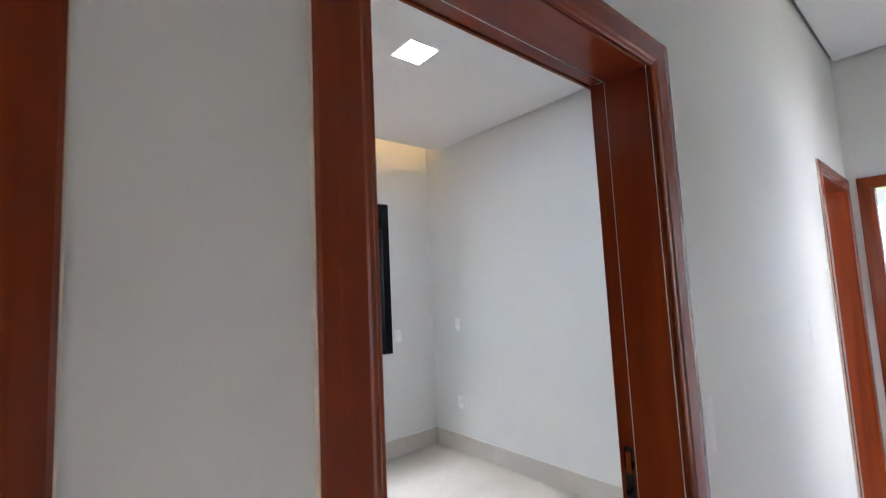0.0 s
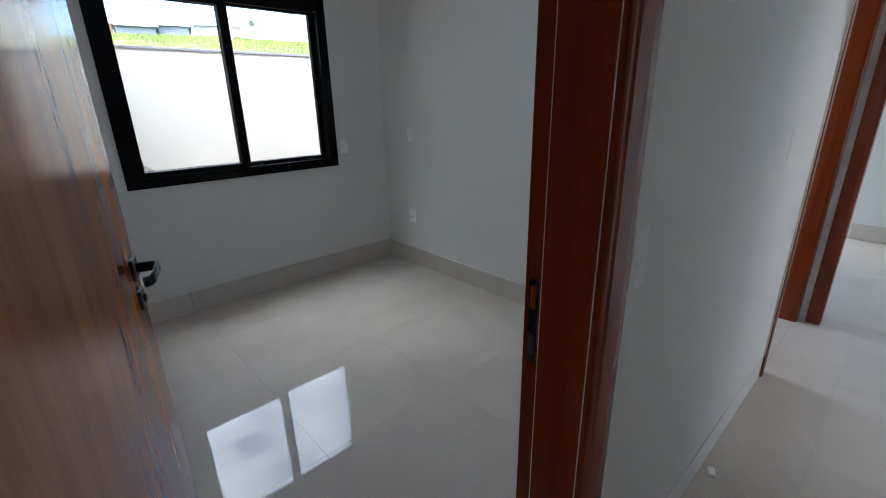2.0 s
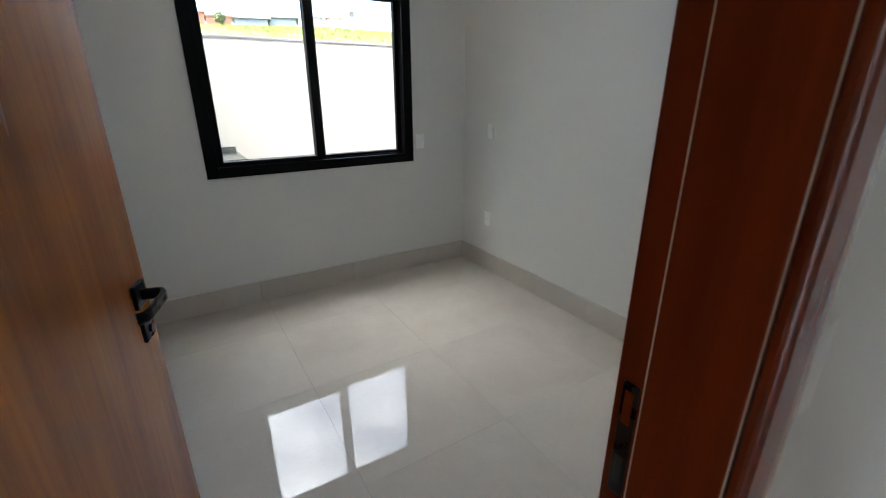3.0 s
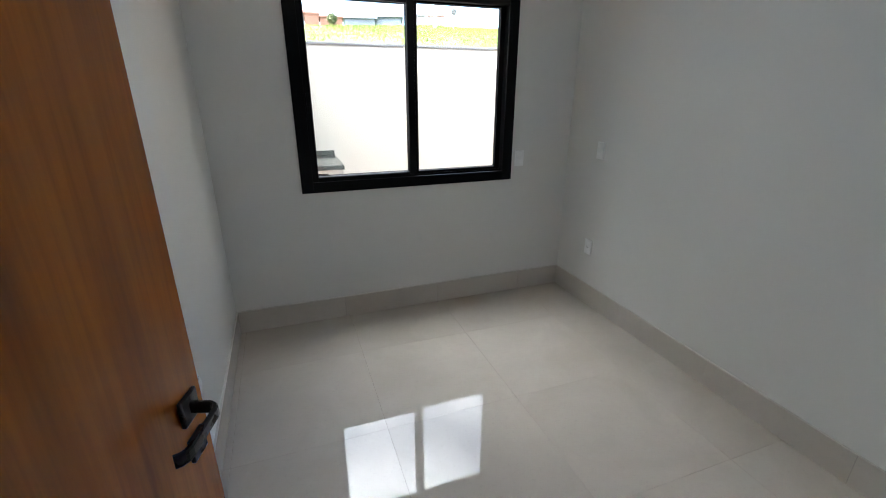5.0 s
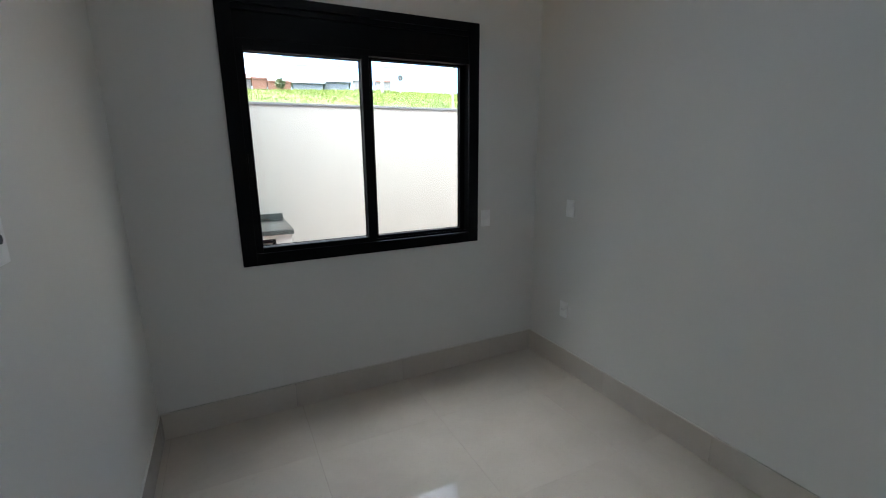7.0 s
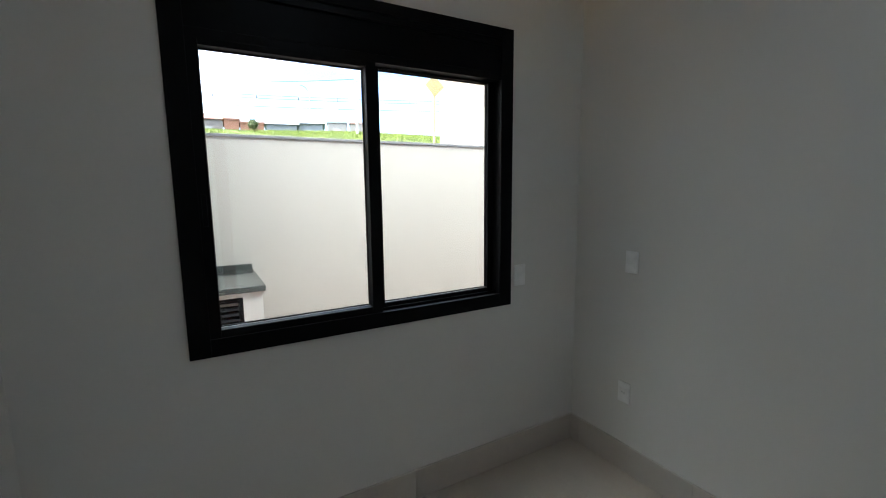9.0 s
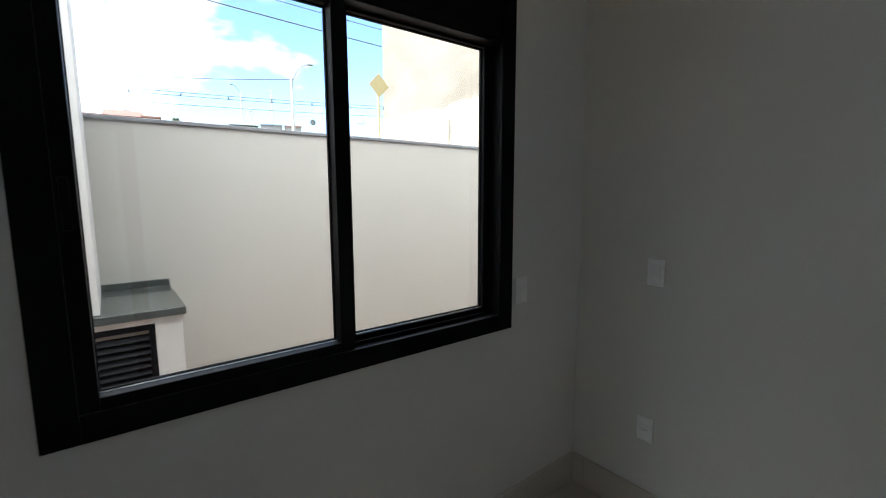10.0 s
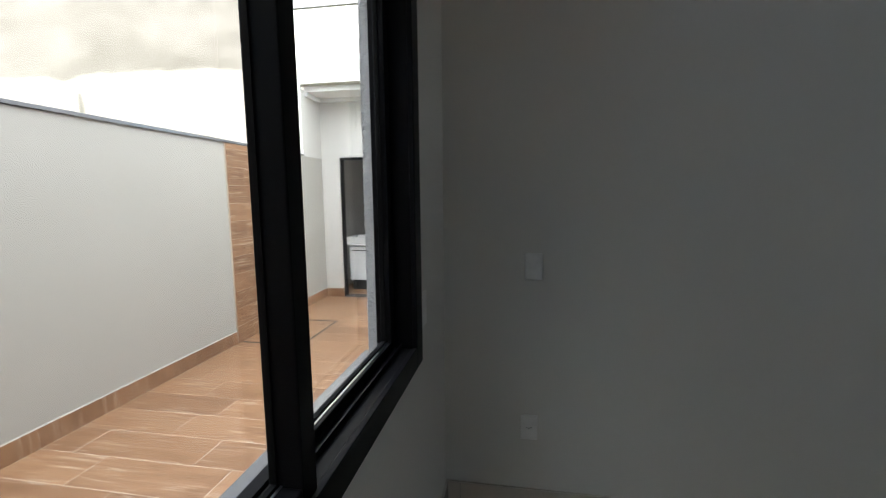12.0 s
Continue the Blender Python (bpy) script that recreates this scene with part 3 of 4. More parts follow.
# ---- plates on the walls ----
def plate(label, m, kind="blank", w=0.075, h=0.118, mat=PLATE):
    """A wall plate: x across, z up, y out of the wall."""
    p = thing("socket" if kind == "socket" else "light_switch", label, "socket" if kind == "socket" else "switch")
    p.matrix_basis = m
    body = part("plate", boxes((-w / 2, w / 2, 0.0, 0.008, -h / 2, h / 2), bevel=0.003), mat, p)
    if kind == "socket":
        part("insert", boxes((-0.022, 0.022, 0.008, 0.0095, -0.02, 0.02), bevel=0.0006), PLATE, p)
        for x in (-0.010, 0.0, 0.010):
            bm = bmesh.new()
            rod(bm, (x, 0.009, 0.0 if x else -0.004), (x, 0.0102, 0.0 if x else -0.004), 0.0024, seg=8)
            part("pin_hole", bm, SOCKET, p)
    elif kind == "switch":
        part("rocker", boxes((-0.022, 0.022, 0.008, 0.011, -0.034, 0.034), bevel=0.001), PLATE, p)
    elif kind == "cable":
        bm = bmesh.new()
        rod(bm, (0.0, 0.008, 0), (0.0, 0.012, 0), 0.011, seg=14)
        part("cable_outlet", bm, SOCKET, p, "dark round cable outlet")
    elif kind == "double":
        for z in (-0.03, 0.03):
            part("rocker", boxes((-0.02, 0.02, 0.008, 0.011, z - 0.026, z + 0.026), bevel=0.001), mat, p)
    return p


plate("white switch plate on the off-white wall", pose(0, -0.390, 1.185, 0, 0, 90), "switch")
plate("white power socket low on the off-white wall", pose(0, -0.380, 0.456, 0, 0, 90), "socket")
plate("white blank plate beside the black window", pose(-0.440, 0, 1.100, 0, 0, 180), "blank")
plate("white blank plate on the wall beside the door", pose(XL, -1.530, 1.405, 0, 0, -90), "blank")
plate("white plate with a round cable outlet", pose(XL, -1.347, 1.404, 0, 0, -90), "cable")
plate("white power socket hanging loose from the wall", pose(XL + 0.004, -1.300, 0.530, 0, 0, -90) @ pose(0, 0, 0, 7, 9, 6), "socket")
# a flattened double plate stands in for the filler patch on the wall
plate("whitish filler patch beside the doorway, built as a double plate", pose(-1.590, YH, 1.155, 0, 0, 180) @ Matrix.Diagonal((1, 0.4, 1, 1)), "double", w=0.066, h=0.13, mat=HALLFILLER)
plate("painted blank cover on the hall wall", pose(-0.35, YH, 1.28, 0, 0, 180) @ Matrix.Diagonal((1, 0.2, 1, 1)), "blank", mat=WALL)


spacer = thing("tile_wedge", "small white plastic wedge lying on the hall floor", "wedge", at=(-0.70, -3.145, 0), rz=25)
part("body", boxes((-0.022, 0.022, -0.012, 0.012, 0, 0.010), bevel=0.002), PLATE, spacer)


# ---- the yard ----
YG, GZ, WT = 2.85, -0.18, 2.085
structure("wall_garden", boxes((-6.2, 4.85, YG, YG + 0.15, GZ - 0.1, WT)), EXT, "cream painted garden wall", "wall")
cap = thing("wall_cap", "grey granite capping stones on the garden wall", "wall cap", kind="structure")
x, k = -6.2, 0
while x < 4.19:
    n = min(x + 1.18, 4.22)
    piece("capstone", cap, x + 0.0015, YG - 0.022, WT + 0.0008 * (k % 3), n - x - 0.003, 0.194, 0.028, GRANITE, 0.003)
    x, k = n, k + 1
# unseen wall, made this tall to keep sun off the porch recess
structure("wall_yard_west", boxes((-6.6, -6.2, 0.158, 7.0, GZ - 0.1, 8.1)), EXT, "cream painted high wall added unseen in the west to shade the porch", "wall")
yard = structure("yard_floor", boxes((-6.2, 6.8, 0.158, YG, GZ - 0.15, GZ - 0.0014)), PALEGROUT, "brown timber-look ceramic yard floor", "floor")
QX, RX, PZ = 4.20, 4.85, 3.02
structure("wall_porch_back", wall_with_hole("y", 0.158, YG, RX, RX + 0.15, GZ - 0.1, PZ + 0.03, [(1.80, 2.54, GZ, 2.10)]), EXTW, "white wall with a narrow doorway under the porch", "wall")
structure("wall_porch_side", boxes((QX + 0.03, RX, YG, YG + 0.15, WT + 0.002, PZ + 0.03)), EXTW, "white side wall of the porch", "wall")
structure("wall_porch_front", boxes((QX, QX + 0.15, 0.158, YG + 0.2, PZ + 0.08, 4.12), (QX, QX + 0.018, YG - 0.02, YG + 0.2, WT + 0.031, PZ + 0.08)), EXTW, "white beam over the porch, sunlit", "wall")
structure("porch_ceiling", boxes((QX + 0.15, RX, 0.158, YG, PZ, PZ + 0.08)), CEIL, "white porch ceiling", "ceiling")
structure("porch_cornice", boxes((RX - 0.06, RX, 0.158, YG - 0.05, PZ - 0.06, PZ), (QX + 0.15, RX, YG - 0.05, YG, PZ - 0.06, PZ), bevel=0.012), CEIL, "white moulded cornice", "trim")
structure("porch_cap", boxes((QX - 0.03, 6.8, 0.158, YG + 0.23, 4.12, 4.15), bevel=0.003), GRANITE, "grey granite capping", "wall cap")
structure("wall_tank", boxes((4.45, 6.8, 0.158, 3.0, 4.15, 5.8)), EXTW, "pale upper wall above the porch", "wall")
structure("wall_outhouse", boxes((6.8, 6.95, 0.158, YG + 0.2, GZ - 0.1, 4.12), (RX + 0.15, 6.8, YG, YG + 0.15, GZ - 0.1, 4.12), (RX + 0.15, 6.8, 0.158, 0.3, GZ - 0.1, 4.12)), EXTW, "white walls of the small outhouse", "wall")
frame2 = thing("door_frame", "dark aluminium frame of the outhouse doorway", "door frame")
for y0, y1, z0, z1 in ((2.505, 2.54, GZ, 2.10), (1.80, 1.835, GZ, 2.10), (1.835, 2.505, 2.065, 2.10)):
    part("jamb" if z0 < 0 else "head", boxes((RX - 0.01, RX + 0.08, y0, y1, z0, z1)), BLACK, frame2)
structure("threshold", boxes((RX - 0.02, RX + 0.16, 1.835, 2.505, GZ - 0.01, GZ + 0.012), bevel=0.003), GRANITE, "dark granite threshold", "threshold")
vanity = thing("washbasin", "white washbasin on a white cabinet", "washbasin", at=(5.60, 2.40, GZ))
part("cabinet", boxes((-0.22, 0.22, -0.25, 0.25, 0.18, 0.78), bevel=0.004), PLATE, vanity)
part("basin", boxes((-0.26, 0.24, -0.28, 0.28, 0.80, 0.845), (-0.26, -0.21, -0.28, 0.28, 0.845, 0.95), (0.19, 0.24, -0.28, 0.28, 0.845, 0.95), (-0.21, 0.19, -0.28, -0.23, 0.845, 0.95), (-0.21, 0.19, 0.23, 0.28, 0.845, 0.95), bevel=0.01), PLATE, vanity)
part("handle", boxes((-0.235, -0.222, -0.2, 0.2, 0.70, 0.715)), SOCKET, vanity)
part("plinth", boxes((-0.18, 0.2, -0.22, 0.22, 0, 0.18)), SOCKET, vanity)

broom = thing("broom", "brown wooden broom leaning in the outhouse", "broom", at=(6.25, 2.45, GZ))
bm = bmesh.new()
rod(bm, (0, 0, 0.15), (0.35, 0.1, 1.35), 0.013)
part("handle", bm, WOOD, broom)
part("brush", boxes((-0.06, 0.06, -0.15, 0.15, 0.0, 0.16), bevel=0.01), WOODX, broom, "reddish bristle head")

# barbecue counter against the garden wall
grill = thing("garden_counter", "white masonry counter with dark granite top and louvred door", "counter", at=(0, 0, GZ))
T, GY = 0.80 - GZ, 1.98
part("body", boxes((-2.90, -2.62, GY, YG, 0, T - 0.05), (-1.686, -1.534, GY, YG, 0, T - 0.05), (-2.62, -1.686, GY, YG, 0, 0.10), (-2.62, -1.686, GY, YG, T - 0.09, T - 0.05), (-2.62, -1.686, GY + 0.15, YG, 0.10, T - 0.09)), EXTW, grill)
part("top", boxes((-2.94, -1.510, GY - 0.03, YG, T - 0.05, T), bevel=0.003), DARKGRAN, grill, "polished dark granite slab")
part("upstand", boxes((-1.953, -1.512, YG - 0.02, YG, T, T + 0.05), bevel=0.002), DARKGRAN, grill, "dark granite upstand")
DX0, DX1, DT = -2.62, -1.686, T - 0.09
gdoor = part("door", boxes((DX0, DX0 + 0.035, GY + 0.005, GY + 0.045, 0.10, DT), (DX1 - 0.035, DX1, GY + 0.005, GY + 0.045, 0.10, DT), (DX0 + 0.035, DX1 - 0.035, GY + 0.005, GY + 0.045, 0.10, 0.14), (DX0 + 0.035, DX1 - 0.035, GY + 0.005, GY + 0.045, DT - 0.04, DT), (-2.168, -2.138, GY + 0.005, GY + 0.045, 0.14, DT - 0.04), bevel=0.002), BLACK, grill, "black aluminium louvred door")
z = 0.15
while z < DT - 0.07:
    for x0, x1 in ((DX0 + 0.035, -2.168), (-2.138, DX1 - 0.035)):
        part("slat", boxes((x0, x1, -0.003, 0.003, -0.022, 0.022)), BLACK, gdoor, m=pose(0, GY + 0.03, z + 0.02, -38))
    z += 0.045

chimney = thing("barbecue_chimney", "white painted masonry chimney standing on the granite counter", "chimney", at=(0, 0, 0.80))
part("shaft", boxes((-2.75, -1.955, GY + 0.03, YG + 0.02, 0.002, 3.3), bevel=0.004), EXTW, chimney)
part("cowl", boxes((-2.80, -1.905, GY - 0.02, YG + 0.07, 3.3, 3.36), bevel=0.006), GRANITE, chimney, "grey granite cap slab")

# outdoor shower
panel = thing("tiled_shower", "timber-look tiled shower panel on the garden wall", "shower panel", at=(0, 0, 0))
PX0, PX1 = 2.46, 3.45
part("backing", boxes((PX0, PX1, YG - 0.0152, YG, GZ, WT - 0.004)), PALEGROUT, panel)
z, k = GZ, 0
while z < WT - 0.01:
    h = min(0.20, WT - 0.004 - z)
    cut = PX0 + (0.30, 0.72, 0.52)[k % 3]
    for x0, x1 in ((PX0, cut), (cut, PX1)):
        piece("tile", panel, x0 + 0.0015, YG - 0.016, z + 0.0015, x1 - x0 - 0.003, 0.010, h - 0.003, WTILE, 0.0)
    z, k = z + h, k + 1
shower = thing("shower_tap", "black square shower spout on the tiled panel", "tap", at=(2.98, YG - 0.016, 1.12))
part("rose", boxes((-0.04, 0.04, -0.008, 0, -0.04, 0.04), bevel=0.002), HANDLE, shower)
part("spout", boxes((-0.018, 0.018, -0.11, -0.008, -0.012, 0.018), (-0.018, 0.018, -0.11, -0.085, -0.10, -0.012), bevel=0.003), HANDLE, shower)
drain = thing("floor_drain", "dark linear drain slot around the shower place", "drain", at=(0, 0, GZ))
for x0, x1, y0, y1 in ((PX0 + 0.05, PX0 + 0.08, 2.07, YG - 0.02), (PX0 + 0.08, PX1, 2.07, 2.10), (PX1, PX1 + 0.03, 2.07, YG - 0.02)):
    part("grate", boxes((x0, x1, y0, y1, -0.009, 0.0015)), SOCKET, drain)

dry = thing("dry_leaf", "small pale curled leaf on the yard floor", "leaf", at=(-0.50, 2.78, GZ), rz=20)
bm = bmesh.new()
rows = [[bm.verts.new((u * 0.075, v * 0.022 * math.sin(math.pi * (u * 0.9 + 0.05)), 0.003 + 0.012 * v * v + 0.006 * u)) for v in (-1, 0, 1)] for u in (0, 0.25, 0.5, 0.75, 1.0)]
for ra, rb in zip(rows, rows[1:]):
    for i in (0, 1):
        bm.faces.new((ra[i], ra[i + 1], rb[i + 1], rb[i]))
part("blade", bm, PALEGROUT, dry)

# ---- beyond the garden wall ----
def plain_land(x, y):
    """Height of the ground: level about the house, a grassy rise behind the garden wall."""
    if y < 3.0:
        return -0.27
    rise = min(1.0, max(0.0, (y - 3.0) / 46.0))
    h = 1.0 + 6.6 * rise ** 0.9 + 0.10 * noise.noise(Vector((x * 0.12, y * 0.12, 0)))
    if y > 49:
        h = 7.6 - min(6.0, (y - 49) * 0.02)
    h += 0.55 * rise * min(1.0, max(0.0, (x - 2.0) / 12.0))
    return h if y > 3.1 else -0.27


def land():
    bm = bmesh.new()
    xs = [-3000, -600, -150, -60] + [-40 + 4 * i for i in range(21)] + [60, 150, 600, 3000]
    ys = [-3000, -400, -60, -8, 2.96, 3.09, 3.11] + [5 + 3 * i for i in range(16)] + [60, 90, 200, 600, 3000]
    grid = [[bm.verts.new((x, y, plain_land(x, y))) for x in xs] for y in ys]
    for r, s in zip(grid, grid[1:]):
        for i in range(len(xs) - 1):
            bm.faces.new((r[i], r[i + 1], s[i + 1], s[i]))
    return bm


def grass_mat(name, a, b_):
    m, n, l, b = material(name)
    v = coords(n, l)
    f = noise_tex(n, l, v, 0.35, 6)
    l.new(ramp(n, l, f, (0.35, a), (0.65, b_)), b.inputs["Base Color"])
    b.inputs["Roughness"].default_value = 0.8
    return m


GRASS = grass_mat("bright meadow grass", (0.050, 0.083, 0.005), (0.098, 0.122, 0.010))
structure("ground", land(), GRASS, "grassy open field rising behind the garden wall", "ground")


def meadow():
    rng = random.Random(4)
    verts, faces = [], []
    for _ in range(24000):
        y = 3.3 + 46 * rng.random() ** 0.8
        x = rng.uniform(-0.75 * y - 6, 0.75 * y + 4)
        if 6.2 < x < 12.5 and 3 < y < 14:
            continue
        z = plain_land(x, y)
        for _ in range(3):
            a, h = rng.uniform(0, math.pi), rng.uniform(0.04, 0.17) * (0.6 + 0.012 * y)
            w, lx, ly = 0.012 + 0.0010 * y, rng.uniform(-0.14, 0.14), rng.uniform(-0.14, 0.14)
            ox, oy = x + rng.uniform(-0.2, 0.2), y + rng.uniform(-0.2, 0.2)
            k = len(verts)
            verts += [(ox - w * math.cos(a), oy - w * math.sin(a), z - 0.05), (ox + w * math.cos(a), oy + w * math.sin(a), z - 0.05), (ox + lx, oy + ly, z + h)]
            faces.append((k, k + 1, k + 2))
    me = bpy.data.meshes.new("grass")
    me.from_pydata(verts, [], faces)
    me.materials.append(GRASS)
    return tagged(new("grass", me), "tall bright green grass on the slope", "grass", kind="stuff")


meadow()
nb = thing("building", "tall bare plastered neighbour building, stained", "building")
part("wall", boxes((7.0, 13.0, 3.3, 13.9, -0.3, 8.2)), CONCRETE, nb)
part("roof", boxes((6.97, 13.04, 3.26, 13.94, 8.2, 8.26)), GRANITE, nb)

EYE = Vector((-1.85, -1.0, 1.5))


def bearing(az, el, d):
    """The place at a bearing right of north and a height angle, d metres off the window."""
    return EYE + d * Vector((math.sin(radians(az)), math.cos(radians(az)), math.tan(radians(el))))


PALE = paint("pale painted wall", (0.135, 0.132, 0.138), 0.8, 0.08)
YELLOW = plain("yellow sign paint", (0.27, 0.225, 0.115), 0.5)
GREYP = plain("galvanised post", (0.35, 0.35, 0.36), 0.5, 0.3)
ARMP = plain("dark painted steel", (0.16, 0.16, 0.17), 0.6)
POLEC = paint("concrete post", (0.26, 0.255, 0.25), 0.8, 0.06)
WIRE = plain("black cable", (0.03, 0.03, 0.03), 0.6)
s = bearing(30.2, 13.6, 13.0)
sign = thing("road_sign", "yellow diamond road sign on a yellow post", "road sign", at=(s.x, s.y, plain_land(s.x, s.y) - 0.2))
zc = s.z - plain_land(s.x, s.y) + 0.2
bm = bmesh.new()
rod(bm, (0, 0, 0), (0, 0, zc + 0.3), 0.04)
part("post", bm, YELLOW, sign)
part("board", boxes((-0.245, 0.245, -0.045, -0.035, -0.245, 0.245), bevel=0.003), YELLOW, sign, m=pose(0, 0, zc) @ pose(0, 0, 0, 0, 0, 5) @ pose(0, 0, 0, 0, 45, 0))


def street_lamp(az, el1, d, arm):
    top = bearing(az, el1, d)
    gz = plain_land(top.x, top.y) - 0.5
    p = thing("street_lamp", "grey concrete post with a curved lamp arm", "street lamp", at=(top.x, top.y, gz))
    h = top.z - gz
    bm = bmesh.new()
    rod(bm, (0, 0, 0), (0, 0, h), 0.16, 0.11)
    part("post", bm, POLEC, p)
    bm = bmesh.new()
    pts = [(0.1, 0, h - 0.3), (0.5, 0, h + 0.6), (1.0, 0, h + 1.2), (1.6, 0, h + 1.5)]
    pts = [(a * arm, b, h + (c - h) * abs(arm)) for a, b, c in pts]
    for a, b in zip(pts, pts[1:]):
        rod(bm, a, b, 0.06)
    part("arm", bm, ARMP, p)
    part("lamp_head", boxes((min(pts[-1][0], pts[-1][0] + 0.6 * arm), max(pts[-1][0], pts[-1][0] + 0.6 * arm), -0.14, 0.14, pts[-1][2] - 0.05, pts[-1][2] + 0.1), bevel=0.03), ARMP, p)
    return top


P1 = street_lamp(19.4, 13.7, 46, 1.0)
street_lamp(13.7, 11.6, 75, -0.7)


def cable(a, b, sag, r=0.02):
    bm = bmesh.new()
    pts = [a.lerp(b, i / 14) - Vector((0, 0, sag * 4 * (i / 14) * (1 - i / 14))) for i in range(15)]
    for p, q in zip(pts, pts[1:]):
        rod(bm, p, q, r, seg=5)
    return tagged(part("power_cable", bm, WIRE), "thin black overhead cable between posts", "cable", group="overhead cables")


def end_post(p):
    gz = plain_land(p.x, p.y) - 0.5
    e = thing("utility_pole", "grey concrete utility pole carrying cables", "pole", at=(p.x, p.y, gz), group="utility poles")
    bm = bmesh.new()
    rod(bm, (0, 0, 0), (0, 0, p.z - gz + 0.1), 0.16, 0.12)
    part("post", bm, POLEC, e)


cable(P1 - Vector((0, 0, 0.15)), bearing(-14, 11.6, 60), 0.8, 0.034)
for e, r in ((17.0, 0.036), (18.6, 0.026), (19.1, 0.026), (20.6, 0.022)):
    cable(bearing(-16, e + 4.2, 34), bearing(48, e - 3.4, 42), 0.2, r)
    if e == 20.6:
        end_post(bearing(-16, e + 4.2, 34))
        end_post(bearing(48, e - 3.4, 42))
for e in (10.2, 10.5, 9.4):
    cable(bearing(-20, e - 0.6, 70), bearing(40, e, 70), 0.7, 0.034)
    if e == 10.5:
        end_post(bearing(-20, e - 0.6, 70))
        end_post(bearing(40, e, 70))
for i in range(14):
    f = (i + 0.5) / 14
    q = bearing(-20, 9.6, 70).lerp(bearing(40, 10.2, 70), f)
    bead = thing("cable_spacer", "small dark spacer clamped on the overhead cable", "cable spacer", at=(q.x, q.y, q.z - 2.8 * f * (1 - f)), group="cable spacers")
    part("body", boxes((-0.06, 0.06, -0.05, 0.05, -0.06, 0.32), (-0.11, 0.11, -0.04, 0.04, 0.06, 0.16), bevel=0.015), SOCKET, bead)
for az, e, d in ((31, 10.8, 60), (2.5, 9.2, 75), (14.6, 10.0, 90), (27.6, 9.3, 70), (17, 12.2, 85)):
    q = bearing(az, e, d)
    gz = plain_land(q.x, q.y) - 0.5
    p = thing("utility_pole", "thin grey utility pole on the ridge", "pole", at=(q.x, q.y, gz), group="utility poles")
    bm = bmesh.new()
    rod(bm, (0, 0, 0), (0, 0, q.z - gz), 0.14, 0.10)
    part("post", bm, POLEC, p)
    part("crossarm", boxes((-0.7, 0.7, -0.05, 0.05, q.z - gz - 0.7, q.z - gz - 0.58)), POLEC, p)
disc = bearing(21.7, 8.75, 46)
dz = plain_land(disc.x, disc.y) - 0.3
ds = thing("road_sign", "small dark round sign on a thin post", "road sign", at=(disc.x, disc.y, dz))
bm = bmesh.new()
rod(bm, (0, 0, 0), (0, 0, disc.z - dz), 0.035)
part("post", bm, GREYP, ds)
bm = bmesh.new()
rod(bm, (0, -0.04, disc.z - dz), (0, 0.0, disc.z - dz), 0.28, seg=18)
part("board", bm, SOCKET, ds)
zs = disc.z - dz
part("cross", boxes((-0.03, 0.03, -0.05, -0.041, zs - 0.2, zs + 0.2), (-0.2, -0.03, -0.05, -0.041, zs - 0.03, zs + 0.03), (0.03, 0.2, -0.05, -0.041, zs - 0.03, zs + 0.03)), PALE, ds, "pale cross")

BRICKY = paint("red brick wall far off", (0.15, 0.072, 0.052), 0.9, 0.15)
# distant haze is put into this grey-blue wall and roof colour
BLUISH = paint("grey-blue haze-tinted wall", (0.115, 0.138, 0.172), 0.8, 0.08)
ROOFC = paint("clay roof", (0.17, 0.08, 0.06), 0.9, 0.12)
PANEW = plain("window pane", (0.22, 0.24, 0.27), 0.3)


def house(az0, az1, el, d, mat, roofmat, pitched):
    a, b = bearing(az0, el, d), bearing(az1, el, d)
    w, base = (b - a).length, plain_land(a.x, a.y) - 1.0
    h = a.z - base
    ho = thing("house", "distant low house on the ridge behind the field", "house", at=(a.x, a.y, base), rz=math.degrees(math.atan2(b.y - a.y, b.x - a.x)), group="distant houses")
    part("wall", boxes((0, w, 0, 7, 0, h)), mat, ho)
    if pitched:
        bm = bmesh.new()
        v = [bm.verts.new(c) for c in ((-0.4, -0.5, h), (w + 0.4, -0.5, h), (w + 0.4, 7.5, h), (-0.4, 7.5, h), (-0.2, 3.5, h + 1.2), (w + 0.2, 3.5, h + 1.2))]
        for f in ((0, 1, 5, 4), (2, 3, 4, 5), (1, 2, 5), (3, 0, 4), (3, 2, 1, 0)):
            bm.faces.new([v[i] for i in f])
        part("roof", bm, roofmat, ho)
    else:
        part("roof", boxes((-0.15, w + 0.15, -0.15, 7.15, h, h + 0.2)), roofmat, ho)
    x = 1.0
    while x < w - 1.6:
        part("window", boxes((x, x + 1.1, -0.04, 0.02, h - 1.9, h - 0.9)), PANEW, ho)
        x += 3.1
    return ho


house(-16, -8.5, 8.2, 62, PALE, ROOFC, True)
house(-8, -4.0, 8.5, 66, PALE, ROOFC, True)
house(-3.6, 0.6, 8.0, 60, BRICKY, ROOFC, False)
house(0.8, 3.8, 8.1, 64, PALE, ROOFC, True)
house(3.9, 5.5, 8.15, 60, BRICKY, ROOFC, False)
house(5.6, 8.2, 7.85, 60, BRICKY, ROOFC, False)
house(8.5, 12.0, 7.8, 70, BLUISH, BLUISH, True)
house(12.1, 15.1, 8.0, 72, BLUISH, BLUISH, True)
house(15.7, 18.0, 8.15, 80, PALE, BLUISH, False)
house(18.4, 20.2, 8.1, 80, PALE, ROOFC, False)


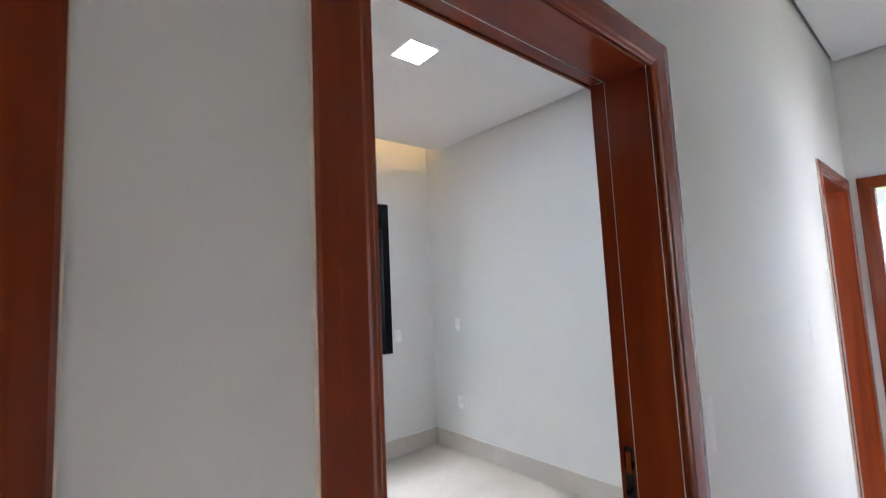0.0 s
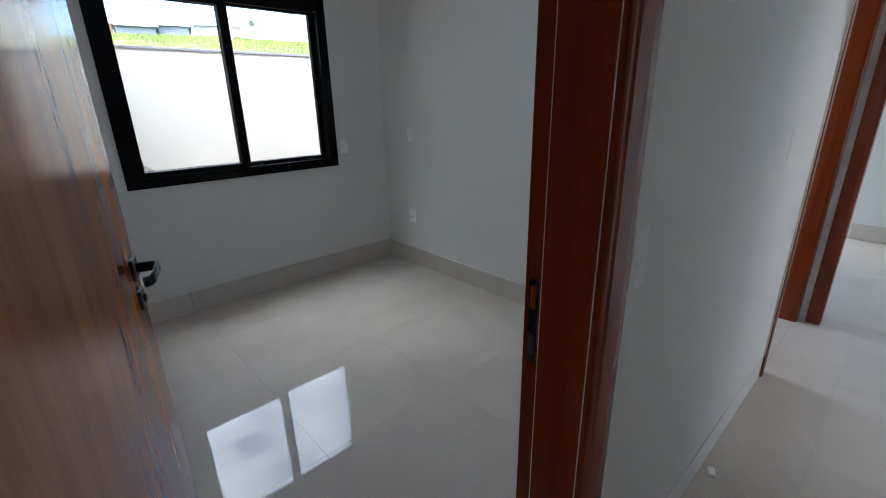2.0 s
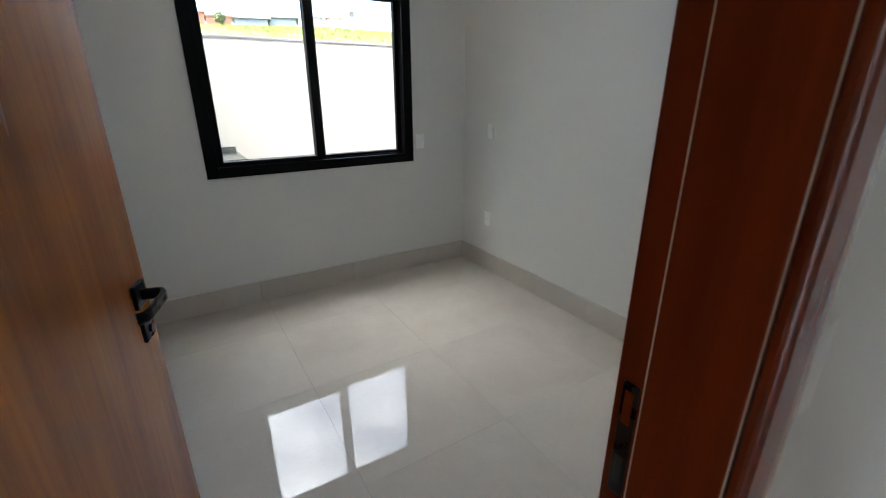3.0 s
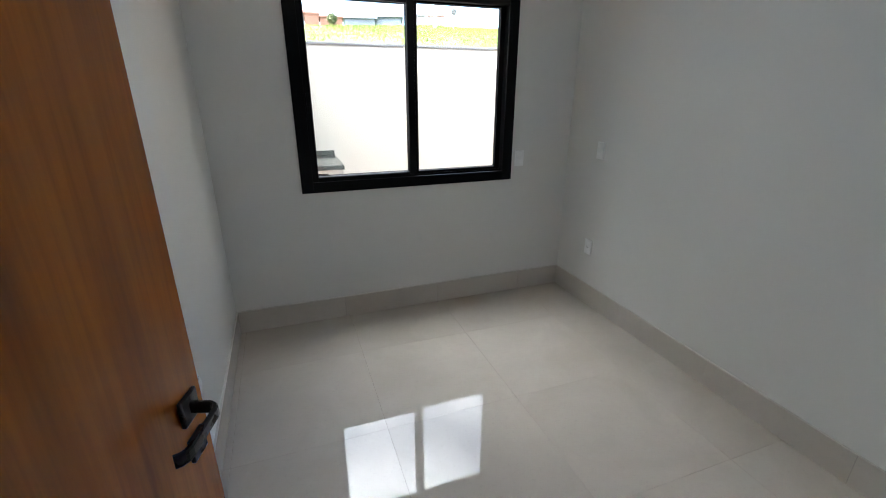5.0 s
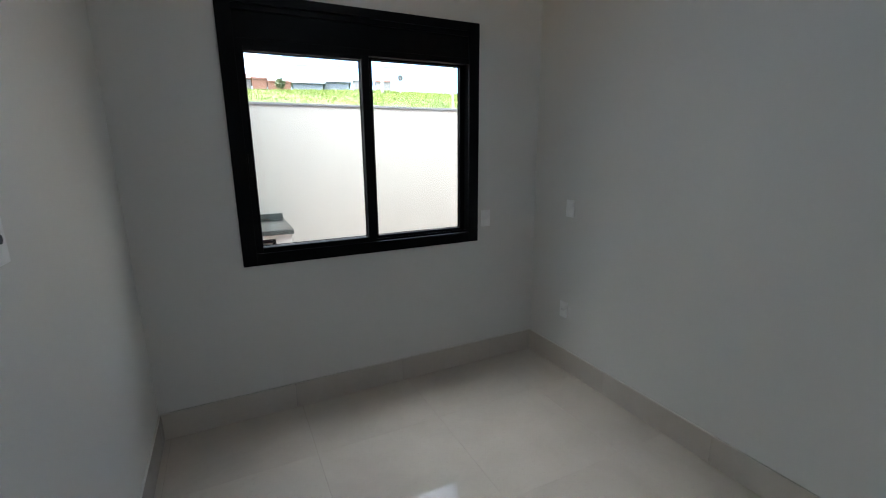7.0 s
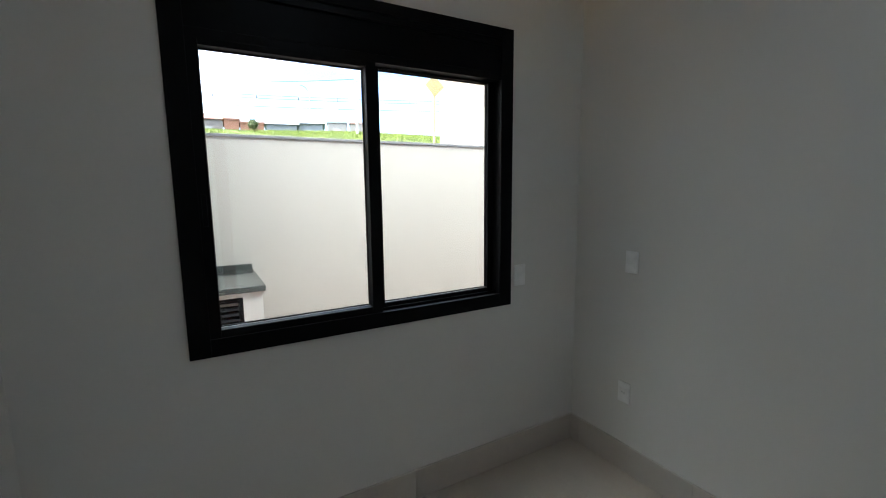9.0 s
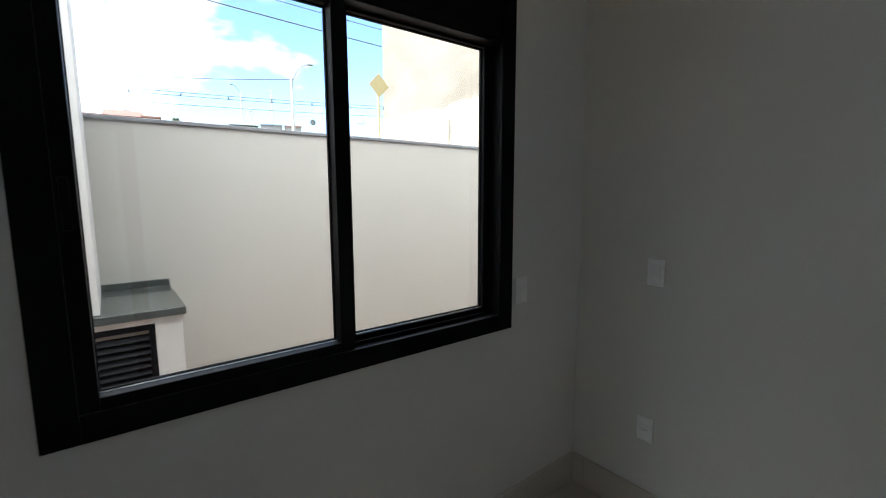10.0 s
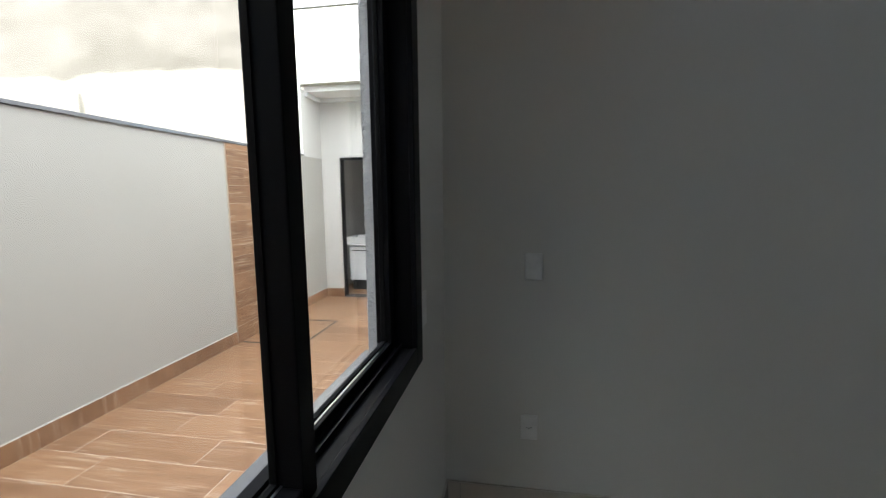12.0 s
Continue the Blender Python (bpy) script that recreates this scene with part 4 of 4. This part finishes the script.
def far_tree(az, el, d, radius):
    """A rounded tree: tapered trunk, a few limbs and a crown of loose leaf clumps."""
    rng = random.Random(9)
    c = bearing(az, el, d)
    gz = plain_land(c.x, c.y) - 0.4
    t = thing("tree", "small dark round tree beside the brick house", "tree", at=(c.x, c.y, gz))
    h = c.z - gz - radius
    bm = bmesh.new()
    rod(bm, (0, 0, 0), (0, 0, h), 0.16, 0.09, 8)
    for k in range(5):
        a = k * 1.257
        rod(bm, (0, 0, h * 0.75), (0.6 * radius * math.cos(a), 0.6 * radius * math.sin(a), h + 0.3 * radius), 0.06, 0.02, 6)
    part("trunk", bm, ROOFC, t)
    bm = bmesh.new()
    for _ in range(420):
        v = Vector((rng.gauss(0, 1), rng.gauss(0, 1), rng.gauss(0, 1))).normalized() * radius * (0.45 + 0.6 * rng.random())
        q = Vector((rng.gauss(0, 1), rng.gauss(0, 1), rng.gauss(0, 1))).normalized()
        u = q.orthogonal().normalized() * rng.uniform(0.07, 0.16)
        w = q.cross(u)
        o = Vector((0, 0, h)) + v
        bm.faces.new([bm.verts.new(o + a) for a in (u, w, -u, -w)])
    part("crown", bm, TREELEAF, t)


TREELEAF = grass_mat("dark tree leaves", (0.04, 0.055, 0.02), (0.075, 0.09, 0.035))
far_tree(7.0, 8.35, 58, 0.6)


# ---- floor pieces ----
def clipped_tiles(parent, x0, x1, y0, y1, size, ox, oy, z, mat, name="tile", gap=0.0009):
    i0, i1 = math.floor((x0 - ox) / size), math.ceil((x1 - ox) / size)
    j0, j1 = math.floor((y0 - oy) / size), math.ceil((y1 - oy) / size)
    for i in range(i0, i1):
        for j in range(j0, j1):
            a, b = max(x0, ox + i * size), min(x1, ox + (i + 1) * size)
            c, d = max(y0, oy + j * size), min(y1, oy + (j + 1) * size)
            if b - a > 0.01 and d - c > 0.01:
                piece(name, parent, a + gap / 2, c + gap / 2, z, b - a - gap, d - c - gap, 0.008, mat, 0.0)


OX, OY, TS = -1.077, -1.245, 0.720
clipped_tiles(floor, XL, 0, YD, 0, TS, OX, OY, -0.008, TILE)
clipped_tiles(floor, OPEN0 - 0.03, OPEN1 + 0.03, YH, YD, TS, OX, OY, -0.008, TILE)
clipped_tiles(floor, -6.0, 1.14, -4.30, YH, TS, OX, OY, -0.008, TILE)
clipped_tiles(floor, 0.24, 1.10, YH, YD, TS, OX, OY, -0.008, TILE)
clipped_tiles(floor, 0.15, 1.14, YD, 0, TS, OX, OY, -0.008, TILE)
clipped_tiles(floor, 1.14, 1.29, -4.05, -3.195, TS, OX, OY, -0.008, TILE)
clipped_tiles(floor, 1.29, 3.69, -6.05, 0, TS, OX, OY, -0.008, TILE)


def planks(parent, x0, x1, y0, y1, w, length, z, mat):
    """Running boards along y, each row shifted."""
    x, r = x0, 0
    while x < x1 - 0.01:
        y = y0 - (0.0, 0.62, 0.31, 0.83)[r % 4] * length
        while y < y1 - 0.01:
            a, b = max(y, y0), min(y + length, y1)
            xe = min(x + w, x1)
            if b - a > 0.02:
                piece("plank_tile", parent, xe - 0.0025, a + 0.0025, z, b - a - 0.005, xe - x - 0.005, 0.010, mat, 0.0008, rz=90)
            y += length
        x, r = x + w, r + 1


planks(yard, -6.03, 6.8, 0.158, YG - 0.012, 0.29, 0.90, GZ - 0.010, WTILE)
skirt2 = thing("baseboard_yard", "brown timber-look ceramic skirting along the garden wall", "skirting", kind="structure")
part("grout", boxes((-6.2, PX0, YG - 0.0100, YG, GZ, GZ + 0.138), (PX1, 4.85, YG - 0.0100, YG, GZ, GZ + 0.138)), PALEGROUT, skirt2)
part("filler_line", boxes((-6.2, PX0, YG - 0.008, YG - 0.0005, GZ + 0.1405, GZ + 0.147), (PX1, 4.838, YG - 0.008, YG - 0.0005, GZ + 0.1405, GZ + 0.147)), EXTW, skirt2, "white filler line on the skirting's top edge")
x = -6.03
while x < PX0 - 0.01:
    n = min(x + 0.29, PX0)
    piece("skirting_tile", skirt2, x + 0.002, YG - 0.011, GZ, n - x - 0.004, 0.011, 0.14, WTILEV)
    x = n
x = PX1
while x < 4.84:
    n = min(x + 0.29, 4.85)
    piece("skirting_tile", skirt2, x + 0.002, YG - 0.011, GZ, n - x - 0.004, 0.011, 0.14, WTILEV)
    x = n
for a, b in ((2.545, YG - 0.012),):
    piece("skirting_tile", skirt2, 4.839, a, GZ, 0.011, b - a, 0.14, WTILEV)
